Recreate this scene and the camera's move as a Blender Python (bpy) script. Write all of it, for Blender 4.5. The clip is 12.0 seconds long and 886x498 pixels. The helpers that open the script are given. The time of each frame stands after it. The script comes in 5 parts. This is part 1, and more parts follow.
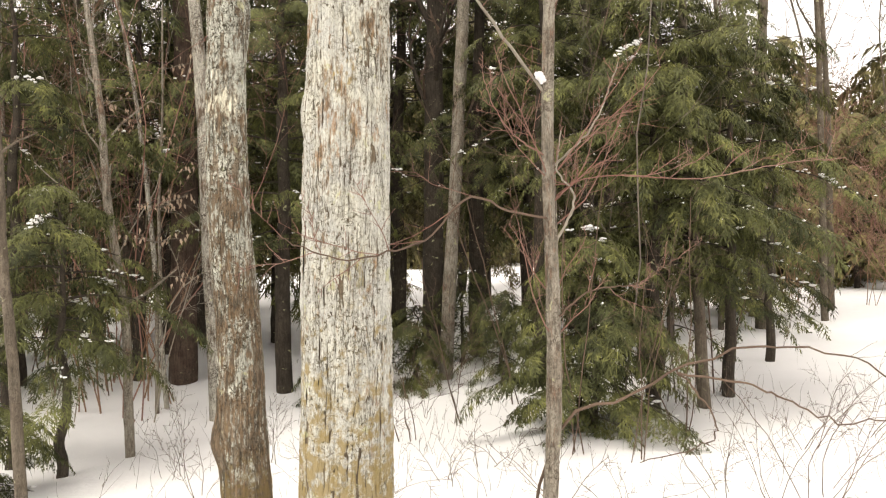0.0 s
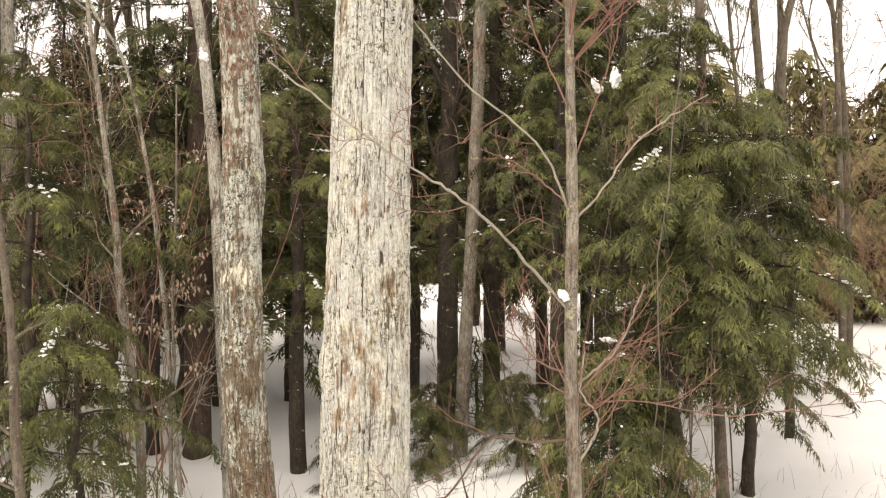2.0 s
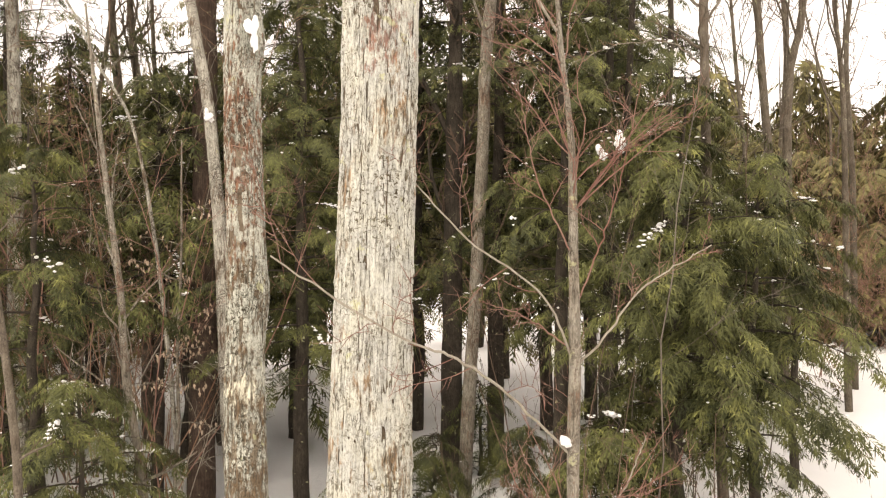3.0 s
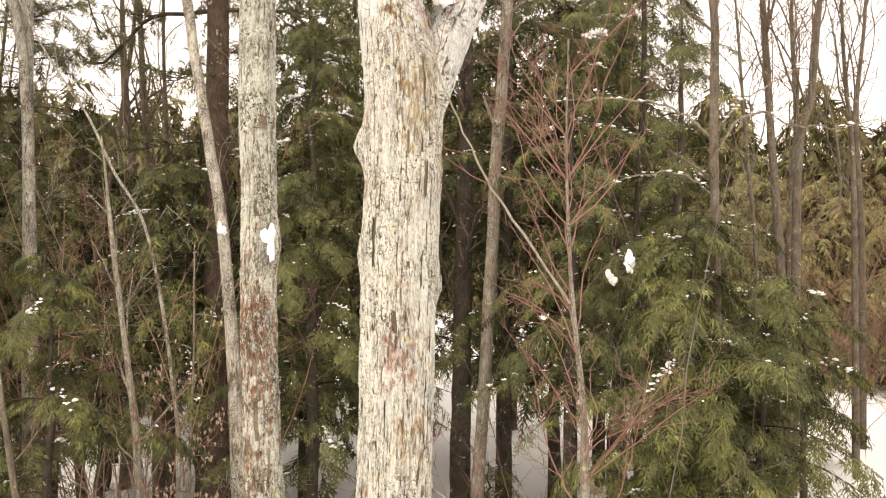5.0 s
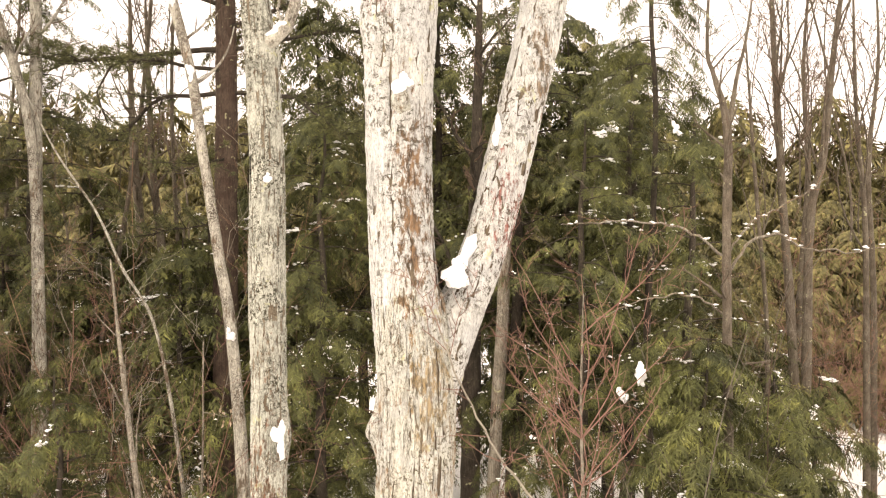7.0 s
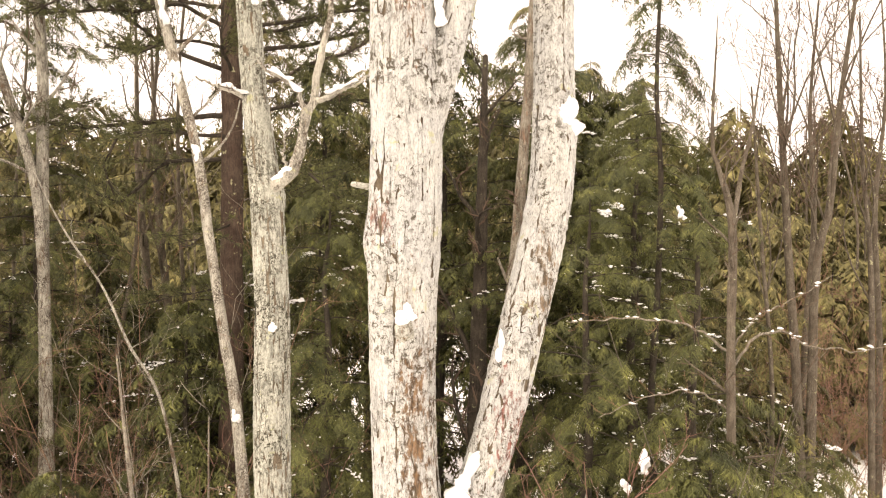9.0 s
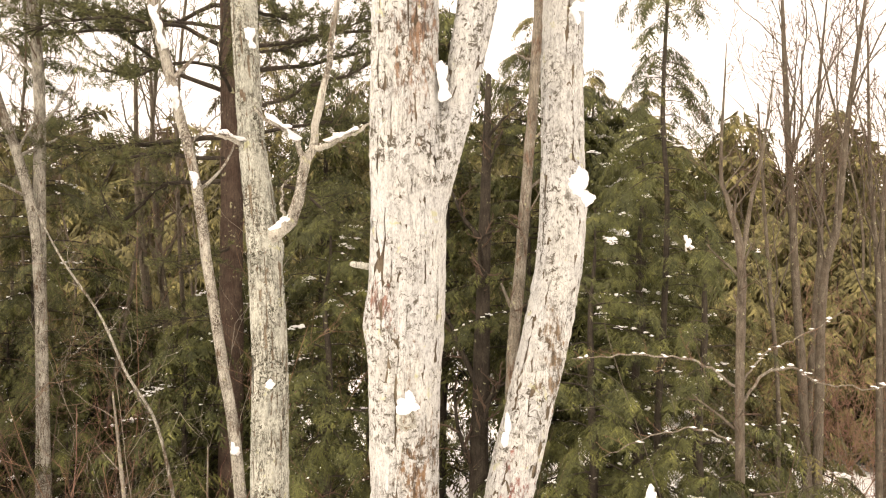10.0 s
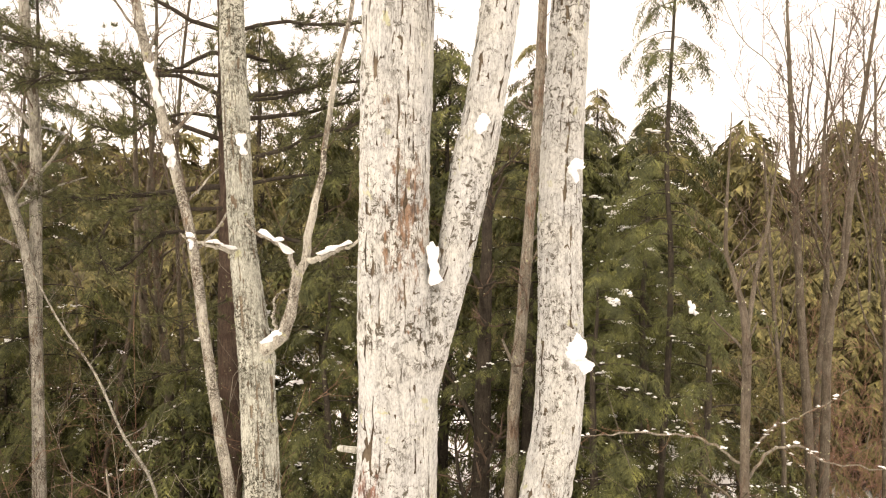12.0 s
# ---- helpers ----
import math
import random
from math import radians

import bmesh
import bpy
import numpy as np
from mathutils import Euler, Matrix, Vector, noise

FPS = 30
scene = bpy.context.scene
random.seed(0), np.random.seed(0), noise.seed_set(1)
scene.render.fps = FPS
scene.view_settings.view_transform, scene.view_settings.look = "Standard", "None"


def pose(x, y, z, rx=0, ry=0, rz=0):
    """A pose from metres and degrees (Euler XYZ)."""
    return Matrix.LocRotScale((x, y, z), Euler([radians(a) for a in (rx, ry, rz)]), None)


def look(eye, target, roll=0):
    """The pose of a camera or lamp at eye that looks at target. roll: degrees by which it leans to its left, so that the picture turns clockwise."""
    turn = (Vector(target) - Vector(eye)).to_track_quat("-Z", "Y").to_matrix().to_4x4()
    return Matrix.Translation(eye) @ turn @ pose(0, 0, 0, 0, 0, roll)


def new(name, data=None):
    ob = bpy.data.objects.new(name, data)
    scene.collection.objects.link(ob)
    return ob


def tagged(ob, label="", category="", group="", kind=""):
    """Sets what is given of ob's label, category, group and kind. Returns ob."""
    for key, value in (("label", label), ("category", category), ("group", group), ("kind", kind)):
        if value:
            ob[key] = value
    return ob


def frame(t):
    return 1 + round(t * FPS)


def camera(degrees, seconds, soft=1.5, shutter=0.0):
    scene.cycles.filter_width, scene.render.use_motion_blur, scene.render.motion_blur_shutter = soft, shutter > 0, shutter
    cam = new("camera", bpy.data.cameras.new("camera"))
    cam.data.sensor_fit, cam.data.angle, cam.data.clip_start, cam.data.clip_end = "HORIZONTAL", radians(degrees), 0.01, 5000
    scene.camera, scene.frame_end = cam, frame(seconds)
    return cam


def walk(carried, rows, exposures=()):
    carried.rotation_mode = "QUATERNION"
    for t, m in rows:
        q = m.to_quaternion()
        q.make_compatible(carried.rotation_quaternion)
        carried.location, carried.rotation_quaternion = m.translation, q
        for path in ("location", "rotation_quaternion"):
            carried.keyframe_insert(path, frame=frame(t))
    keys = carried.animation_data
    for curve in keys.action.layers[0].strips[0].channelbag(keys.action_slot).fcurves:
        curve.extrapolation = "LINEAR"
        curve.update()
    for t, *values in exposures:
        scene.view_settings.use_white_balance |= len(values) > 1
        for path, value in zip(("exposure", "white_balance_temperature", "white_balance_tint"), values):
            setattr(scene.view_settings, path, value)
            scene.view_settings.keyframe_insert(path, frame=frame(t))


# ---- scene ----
# camera: a slow vertical climb in front of a snowy wood edge
cam = camera(57.6, 12.0, soft=1.2)
METRES, EYE, TILT, LEAN, TURN = 8.0, 2.2, 0.0, 0.0, 0.0
ROWS = [
    (0.0, 0.0, 0.0, 0.0, 0.0, 0.0, -0.0),
    (0.5, -0.0032, 0.0011, 0.0378, 0.22, -0.02, -0.04),
    (1.0, -0.0038, 0.008, 0.0733, 0.45, -0.05, -0.07),
    (1.5, -0.0029, 0.0109, 0.1128, 0.64, -0.09, -0.1),
    (2.0, -0.0063, 0.0148, 0.163, 0.85, -0.15, -0.11),
    (2.5, -0.0064, 0.0151, 0.2128, 1.03, -0.2, -0.22),
    (3.0, -0.005, 0.0142, 0.2701, 1.21, -0.25, -0.28),
    (5.0, -0.0119, 0.0045, 0.4713, 1.72, -0.43, -0.59),
    (5.5, -0.0135, 0.008, 0.5207, 1.85, -0.57, -0.58),
    (6.0, -0.0148, 0.0115, 0.5723, 2.0, -0.68, -0.62),
    (6.5, -0.0153, 0.0118, 0.6196, 2.11, -0.78, -0.64),
    (7.0, -0.0184, 0.0145, 0.6666, 2.24, -0.88, -0.66),
    (9.0, -0.0189, 0.014, 0.8187, 2.63, -1.19, -0.81),
    (9.5, -0.0192, 0.0195, 0.8452, 2.71, -1.25, -0.8),
    (10.0, -0.022, 0.0406, 0.8717, 2.77, -1.3, -0.8),
    (10.5, -0.0184, 0.0559, 0.8985, 2.87, -1.32, -0.82),
    (11.0, -0.0141, 0.063, 0.9274, 2.94, -1.37, -0.81),
    (11.5, -0.0138, 0.0666, 0.956, 3.01, -1.42, -0.81),
    (12.0, -0.0169, 0.0658, 0.9837, 3.08, -1.46, -0.83),
]
EXPOSURES = [(0.0, 0.92, 7000, 9), (2.5, 0.97, 7350, 11), (5.0, 1.09, 7500, 12), (6.5, 1.16, 7650, 13), (9.0, 1.12, 7900, 14), (12.0, 0.95, 7800, 13)]
walk(cam, [(t, pose(0, 0, EYE, TILT, LEAN, TURN) @ pose(METRES * x, METRES * y, METRES * z, 90 + pitch, roll, yaw)) for t, x, y, z, yaw, pitch, roll in ROWS], EXPOSURES)

# ---- light: a bright overcast winter sky ----
SUN_EL, SUN_AZ = 58.0, 228.0      # high behind the camera, a little to its left
world = bpy.data.worlds.new("overcast_sky")
scene.world = world
world.use_nodes = True
wn, wl = world.node_tree.nodes, world.node_tree.links
sky = wn.new("ShaderNodeTexSky")
sky.sky_type, sky.sun_disc = "NISHITA", False
sky.sun_elevation, sky.sun_rotation = radians(SUN_EL), radians(SUN_AZ)
sky_dim = wn.new("ShaderNodeVectorMath")
sky_dim.operation = "SCALE"
sky_dim.inputs["Scale"].default_value = 0.1
cloud = wn.new("ShaderNodeMix")
cloud.data_type = "RGBA"
cloud.inputs[0].default_value = 0.9
cloud.inputs[7].default_value = (1.06, 1.0, 0.985, 1)
wl.new(sky.outputs[0], sky_dim.inputs[0])
wl.new(sky_dim.outputs[0], cloud.inputs[6])
wl.new(cloud.outputs[2], wn["Background"].inputs["Color"])
wn["Background"].inputs["Strength"].default_value = 0.9
sun_data = bpy.data.lights.new("sun", "SUN")
sun_data.energy, sun_data.angle, sun_data.color = 1.3, radians(35), (1.0, 0.96, 0.9)
sun = new("sun", sun_data)
sun.matrix_world = look((-10, -9, 21.5), (0, 0, 0))


# ---- materials ----
def mat(name, rough=0.85, spec=0.2):
    m = bpy.data.materials.new(name)
    m.use_nodes = True
    b = m.node_tree.nodes["Principled BSDF"]
    b.inputs["Roughness"].default_value = rough
    b.inputs["Specular IOR Level"].default_value = spec
    return m, m.node_tree.nodes, m.node_tree.links, b


def coords(n, l, scale=(1, 1, 1)):
    tc, mp = n.new("ShaderNodeTexCoord"), n.new("ShaderNodeMapping")
    mp.inputs["Scale"].default_value = scale
    l.new(tc.outputs["Object"], mp.inputs["Vector"])
    return mp.outputs["Vector"]


def noise_tex(n, l, vec, scale, detail=4, rough=0.6, distort=0.0):
    t = n.new("ShaderNodeTexNoise")
    t.inputs["Scale"].default_value = scale
    t.inputs["Detail"].default_value = detail
    t.inputs["Roughness"].default_value = rough
    t.inputs["Distortion"].default_value = distort
    l.new(vec, t.inputs["Vector"])
    return t.outputs["Fac"]


def ramp(n, l, fac, stops):
    r = n.new("ShaderNodeValToRGB")
    e = r.color_ramp.elements
    while len(e) < len(stops):
        e.new(0.5)
    for k, (p, c) in zip(e, stops):
        k.position = p
        k.color = (*c, 1) if isinstance(c, tuple) else (c, c, c, 1)
    l.new(fac, r.inputs["Fac"])
    return r.outputs["Color"]


def mix(n, l, fac, a, b, mode="MIX"):
    m = n.new("ShaderNodeMix")
    m.data_type, m.blend_type = "RGBA", mode
    for sock, v in ((m.inputs[0], fac), (m.inputs[6], a), (m.inputs[7], b)):
        if isinstance(v, (int, float)):
            sock.default_value = v
        elif isinstance(v, tuple):
            sock.default_value = (*v, 1)
        else:
            l.new(v, sock)
    return m.outputs[2]


def bump(n, l, bsdf, height, strength, dist):
    b = n.new("ShaderNodeBump")
    b.inputs["Strength"].default_value = strength
    b.inputs["Distance"].default_value = dist
    l.new(height, b.inputs["Height"])
    l.new(b.outputs["Normal"], bsdf.inputs["Normal"])


def island(n):
    return n.new("ShaderNodeNewGeometry").outputs["Random Per Island"]


def bark(name, pale, cream, fleck, brown, fleck_at, brown_at, moss=None, moss_top=1.0, streak=0.35, crack=0.0, worn=None, patches=(), fleck_scale=40, fleck_where=(0.42, 0.6), lichen=(0.5, 0.5, 0.3), lichen_at=0.64):
    """Weathered bark: pale plates, lichen, dark flecks, torn brown patches, moss near the foot."""
    m, n, l, b = mat(name, 0.9, 0.15)
    v = coords(n, l)
    vs = coords(n, l, (1, 1, 0.16))
    c = mix(n, l, ramp(n, l, noise_tex(n, l, v, 5, 5), [(0.4, 0.0), (0.62, 1.0)]), pale, cream)
    c = mix(n, l, streak, c, ramp(n, l, noise_tex(n, l, vs, 38, 5, 0.7), [(0.3, 0.25), (0.55, 0.95), (0.8, 1.15)]), "MULTIPLY")
    c = mix(n, l, 0.55, c, ramp(n, l, island(n), [(0.0, 0.7), (0.25, 0.95), (1.0, 1.0)]), "MULTIPLY")
    c = mix(n, l, 0.75, c, ramp(n, l, noise_tex(n, l, coords(n, l, (1, 1, 0.45)), 110, 4, 0.7), [(0.32, 0.42), (0.5, 0.95), (0.7, 1.2)]), "MULTIPLY")
    f = ramp(n, l, noise_tex(n, l, v, fleck_scale, 6, 0.78, 0.6), [(fleck_at, 0.0), (fleck_at + 0.05, 1.0)])
    fm = ramp(n, l, noise_tex(n, l, v, 2.6, 4), [(fleck_where[0], 0.0), (fleck_where[1], 1.0)])
    ff = n.new("ShaderNodeMath")
    ff.operation = "MULTIPLY"
    l.new(f, ff.inputs[0])
    l.new(fm, ff.inputs[1])
    c = mix(n, l, ff.outputs[0], c, fleck)
    lich = ramp(n, l, noise_tex(n, l, v, 8.5, 5, 0.6, 0.4), [(lichen_at, 0.0), (lichen_at + 0.035, 0.75)])
    c = mix(n, l, lich, c, mix(n, l, noise_tex(n, l, v, 60, 2), tuple(k * 0.75 for k in lichen), lichen))
    rag = n.new("ShaderNodeMix")
    rag.inputs[0].default_value = 0.42
    l.new(noise_tex(n, l, coords(n, l, (1, 1, 0.5)), 3.4, 7, 0.78), rag.inputs[2])
    l.new(noise_tex(n, l, coords(n, l, (1, 1, 0.22)), 34, 5, 0.75), rag.inputs[3])
    rag = rag.outputs[0]
    if worn:
        low = n.new("ShaderNodeSeparateXYZ")
        l.new(v, low.inputs[0])
        sink = n.new("ShaderNodeMapRange")
        for key, val in zip(("From Min", "From Max", "To Min", "To Max"), worn):
            sink.inputs[key].default_value = val
        l.new(low.outputs["Z"], sink.inputs["Value"])
        both = n.new("ShaderNodeMath")
        l.new(rag, both.inputs[0])
        l.new(sink.outputs["Result"], both.inputs[1])
        rag = both.outputs[0]
    bw = ramp(n, l, rag, [(brown_at, 0.0), (brown_at + 0.06, 0.9)])
    c = mix(n, l, bw, c, mix(n, l, ramp(n, l, noise_tex(n, l, vs, 42, 5, 0.7), [(0.38, 0.0), (0.6, 1.0)]), tuple(k * 1.25 for k in brown), tuple(k * 0.3 for k in brown)))
    flake = ramp(n, l, noise_tex(n, l, coords(n, l, (1, 1, 0.3)), 30, 5, 0.7), [(0.4, 0.05), (0.5, 1.0)])
    grain = ramp(n, l, noise_tex(n, l, coords(n, l, (1, 1, 0.2)), 44, 5, 0.75), [(0.4, 0.0), (0.6, 1.0)])
    whole = n.new("ShaderNodeValue")
    whole.outputs[0].default_value = 1.0
    for centre, radii, tone, amount in patches:
        mp = n.new("ShaderNodeMapping")
        mp.inputs["Scale"].default_value = [1 / k for k in radii]
        mp.inputs["Location"].default_value = [-p / k for p, k in zip(centre, radii)]
        l.new(v, mp.inputs["Vector"])
        far = n.new("ShaderNodeVectorMath")
        far.operation = "LENGTH"
        l.new(mp.outputs["Vector"], far.inputs[0])
        edge = n.new("ShaderNodeMath")
        edge.operation = "MULTIPLY_ADD"
        l.new(far.outputs["Value"], edge.inputs[0])
        edge.inputs[1].default_value = -0.17
        l.new(noise_tex(n, l, coords(n, l, (1, 1, 0.45)), 24, 6, 0.72), edge.inputs[2])
        torn = n.new("ShaderNodeMath")
        torn.operation = "MULTIPLY"
        l.new(ramp(n, l, edge.outputs[0], [(0.36, 0.0), (0.44, amount)]), torn.inputs[0])
        l.new(flake if amount < 1 else whole.outputs[0], torn.inputs[1])
        c = mix(n, l, torn.outputs[0], c, mix(n, l, grain, tuple(k * 1.2 for k in tone), tuple(k * 0.25 for k in tone)))
    if crack:
        cr = noise_tex(n, l, coords(n, l, (1, 1, 0.12)), 46, 5, 0.6, 0.5)
        line = ramp(n, l, cr, [(0.462, 0.0), (0.488, 1.0), (0.502, 1.0), (0.528, 0.0)])
        where = ramp(n, l, noise_tex(n, l, coords(n, l, (1, 1, 0.4)), 9, 3), [(0.4, 0.0), (0.58, crack)])
        cut = n.new("ShaderNodeMath")
        cut.operation = "MULTIPLY"
        l.new(line, cut.inputs[0])
        l.new(where, cut.inputs[1])
        c = mix(n, l, cut.outputs[0], c, tuple(k * 0.7 for k in fleck))
    if moss:
        z = n.new("ShaderNodeSeparateXYZ")
        l.new(v, z.inputs[0])
        g = n.new("ShaderNodeMapRange")
        for k, val in zip(("From Min", "From Max", "To Min", "To Max"), (0.2, moss_top, 0.39, -0.13)):
            g.inputs[k].default_value = val
        l.new(z.outputs["Z"], g.inputs["Value"])
        a = n.new("ShaderNodeMath")
        l.new(noise_tex(n, l, v, 13, 7, 0.75), a.inputs[0])
        l.new(g.outputs["Result"], a.inputs[1])
        c = mix(n, l, ramp(n, l, a.outputs[0], [(0.62, 0.0), (0.74, 0.85)]), c, mix(n, l, noise_tex(n, l, v, 40, 2), moss, tuple(k * 1.45 for k in moss)))
    l.new(c, b.inputs["Base Color"])
    bump(n, l, b, noise_tex(n, l, vs, 60, 6, 0.7), 0.8, 0.012)
    return m


STAINS = (((0.05, 0.1, 7.75), (0.13, 0.3, 0.75), (0.2, 0.12, 0.065), 0.95), ((0.04, -0.05, 3.15), (0.1, 0.2, 0.3), (0.32, 0.24, 0.1), 0.85), ((0.15, 0.1, 6.85), (0.12, 0.3, 0.35), (0.3, 0.21, 0.1), 0.8), ((0.53, 0.45, 7.75), (0.13, 0.3, 0.3), (0.24, 0.07, 0.05), 0.9),
                  ((0.1, 0.0, 5.5), (0.12, 0.25, 0.2), (0.28, 0.13, 0.09), 0.85), ((0.02, 0.0, 10.2), (0.1, 0.3, 0.35), (0.22, 0.13, 0.08), 0.9), ((0.73, 0.5, 8.6), (0.07, 0.3, 0.35), (0.2, 0.13, 0.07), 0.9), ((-0.15, 0.0, 8.9), (0.08, 0.3, 0.14), (0.2, 0.09, 0.06), 0.9), ((0.03, -0.1, 2.2), (0.14, 0.2, 0.12), (0.34, 0.3, 0.15), 0.7))
BARK_MAIN = bark("shaggy_pale_bark", (0.52, 0.52, 0.475), (0.58, 0.57, 0.485), (0.1, 0.085, 0.055), (0.26, 0.16, 0.085), 0.53, 0.535, (0.2, 0.15, 0.06), 3.0, 0.45, 0.95, None, STAINS, 40, (0.4, 0.56))
BARK_UPPER = bark("smooth_lichen_bark", (0.565, 0.57, 0.55), (0.605, 0.602, 0.56), (0.1, 0.09, 0.07), (0.24, 0.15, 0.09), 0.522, 0.61, None, 1.0, 0.35, 0.6, None, STAINS, 27, (0.43, 0.55))
BARK_MAIN_UNDER = bark("inner_bark_brown", (0.13, 0.1, 0.07), (0.2, 0.16, 0.11), (0.07, 0.055, 0.04), (0.2, 0.1, 0.05), 0.58, 0.62)
BARK_LEFT = bark("mottled_lichen_bark", (0.44, 0.445, 0.38), (0.56, 0.56, 0.48), (0.055, 0.05, 0.034), (0.14, 0.09, 0.05), 0.5, 0.52, (0.11, 0.08, 0.035), 1.4, 0.6, 1.0, (0.5, 6.8, 0.1, -0.04),
                 (((-0.18, 0.0, 3.5), (0.17, 0.4, 0.15), (0.6, 0.57, 0.45), 1.0), ((-0.24, 0.0, 3.72), (0.07, 0.3, 0.06), (0.6, 0.57, 0.46), 1.0), ((-0.29, 0.1, 5.35), (0.3, 0.8, 1.0), (0.2, 0.1, 0.06), 0.95)), 34, (0.4, 0.54))
BARK_LEFT_UNDER = bark("mottled_inner_bark", (0.17, 0.13, 0.09), (0.27, 0.23, 0.17), (0.08, 0.06, 0.04), (0.14, 0.08, 0.045), 0.5, 0.55)
BARK_GREY = bark("grey_sapling_bark", (0.27, 0.235, 0.185), (0.37, 0.34, 0.28), (0.1, 0.08, 0.06), (0.18, 0.115, 0.08), 0.5, 0.52, None, 1, 0.85, 1.0)
BARK_BIRCH = bark("pale_mottled_bark", (0.46, 0.435, 0.37), (0.58, 0.555, 0.47), (0.085, 0.07, 0.055), (0.14, 0.095, 0.062), 0.47, 0.515, None, 1, 0.7, 0.9)
BARK_BROWN = bark("brown_grey_bark", (0.135, 0.11, 0.082), (0.2, 0.17, 0.13), (0.07, 0.055, 0.045), (0.15, 0.09, 0.06), 0.52, 0.62, None, 1, 0.8)
BARK_DARK = bark("dark_conifer_bark", (0.058, 0.048, 0.037), (0.092, 0.076, 0.058), (0.03, 0.025, 0.02), (0.085, 0.055, 0.038), 0.52, 0.6, None, 1, 0.8)


def plain(name, a, b_, scale, rough=0.8, stretch=(1, 1, 1)):
    m, n, l, b = mat(name, rough, 0.2)
    c = mix(n, l, ramp(n, l, noise_tex(n, l, coords(n, l, stretch), scale, 5), [(0.3, 0.0), (0.7, 1.0)]), a, b_)
    c = mix(n, l, 0.6, c, ramp(n, l, island(n), [(0.0, 0.55), (1.0, 1.25)]), "MULTIPLY")
    l.new(c, b.inputs["Base Color"])
    return m


TWIG_GREY = plain("grey_twig", (0.1, 0.08, 0.065), (0.19, 0.165, 0.135), 3)
TWIG_BROWN = plain("brown_twig", (0.08, 0.055, 0.04), (0.16, 0.11, 0.08), 2)
TWIG_RED = plain("red_twig", (0.18, 0.085, 0.065), (0.27, 0.17, 0.135), 3)
TWIG_RUST = plain("rust_brown_twig", (0.17, 0.095, 0.06), (0.26, 0.165, 0.11), 2)
TWIG_PALE = plain("pale_lichen_twig", (0.2, 0.17, 0.135), (0.36, 0.33, 0.27), 14)
BEECH_LEAF = plain("dry_beech_leaf", (0.4, 0.29, 0.2), (0.5, 0.4, 0.3), 3)


def foliage(name, dark, mid, tip):
    m, n, l, b = mat(name, 0.65, 0.25)
    v = coords(n, l)
    c = mix(n, l, ramp(n, l, noise_tex(n, l, v, 1.1, 4), [(0.35, 0.0), (0.68, 1.0)]), dark, mid)
    c = mix(n, l, ramp(n, l, noise_tex(n, l, v, 3.7, 3), [(0.52, 0.0), (0.72, 0.8)]), c, tip)
    c = mix(n, l, 0.8, c, ramp(n, l, island(n), [(0.0, 0.4), (0.7, 1.0), (1.0, 1.6)]), "MULTIPLY")
    l.new(c, b.inputs["Base Color"])
    return m


HEMLOCK = foliage("hemlock_needles", (0.036, 0.042, 0.016), (0.135, 0.142, 0.046), (0.235, 0.235, 0.072))
HEMLOCK_FAR = foliage("far_hemlock_needles", (0.07, 0.064, 0.027), (0.205, 0.18, 0.068), (0.27, 0.228, 0.088))
PINE = foliage("pine_needles", (0.075, 0.082, 0.034), (0.125, 0.128, 0.05), (0.17, 0.165, 0.07))

SNOW, n_, l_, b_ = mat("snow", 0.75, 0.25)
SNOW_C = mix(n_, l_, ramp(n_, l_, noise_tex(n_, l_, coords(n_, l_), 0.6, 5), [(0.3, 0.0), (0.7, 1.0)]), (0.80, 0.795, 0.79), (0.87, 0.865, 0.86))
l_.new(SNOW_C, b_.inputs["Base Color"])
bump(n_, l_, b_, noise_tex(n_, l_, coords(n_, l_), 9, 6, 0.6), 0.35, 0.05)


# ---- geometry helpers ----
import functools


class Geo:
    """Collects vertices with quads and triangles for one mesh."""

    def __init__(self):
        self.v, self.q, self.t, self.count = [], [], [], 0

    def add(self, v, quads=None, tris=None):
        v = np.asarray(v, float).reshape(-1, 3)
        if quads is not None and len(quads):
            self.q.append(np.asarray(quads, int) + self.count)
        if tris is not None and len(tris):
            self.t.append(np.asarray(tris, int) + self.count)
        self.v.append(v)
        self.count += len(v)

    def mesh(self, name, material, base, smooth):
        me = bpy.data.meshes.new(name)
        v = np.concatenate(self.v) - np.asarray(base)
        q = np.concatenate(self.q) if self.q else np.zeros((0, 4), int)
        t = np.concatenate(self.t) if self.t else np.zeros((0, 3), int)
        loops = np.concatenate([q.ravel(), t.ravel()])
        total = np.concatenate([np.full(len(q), 4), np.full(len(t), 3)])
        me.vertices.add(len(v))
        me.vertices.foreach_set("co", v.ravel())
        me.loops.add(len(loops))
        me.loops.foreach_set("vertex_index", loops.astype(np.int32))
        me.polygons.add(len(total))
        me.polygons.foreach_set("loop_start", np.concatenate([[0], np.cumsum(total)[:-1]]).astype(np.int32))
        me.polygons.foreach_set("loop_total", total.astype(np.int32))
        me.polygons.foreach_set("use_smooth", np.full(len(total), smooth))
        me.update(calc_edges=True)
        me.materials.append(material)
        return me


def thing(name, base, label, category, group="", kind=""):
    ob = new(name)
    ob.location = base
    ob.empty_display_size = 0.2
    return tagged(ob, label, category, group, kind)


def part(name, geo, material, parent, label="", smooth=True, kind=""):
    root = parent
    while root.parent:
        root = root.parent
    ob = new(name, geo.mesh(name, material, root.location, smooth))
    ob.parent = parent
    return tagged(ob, label, kind=kind)


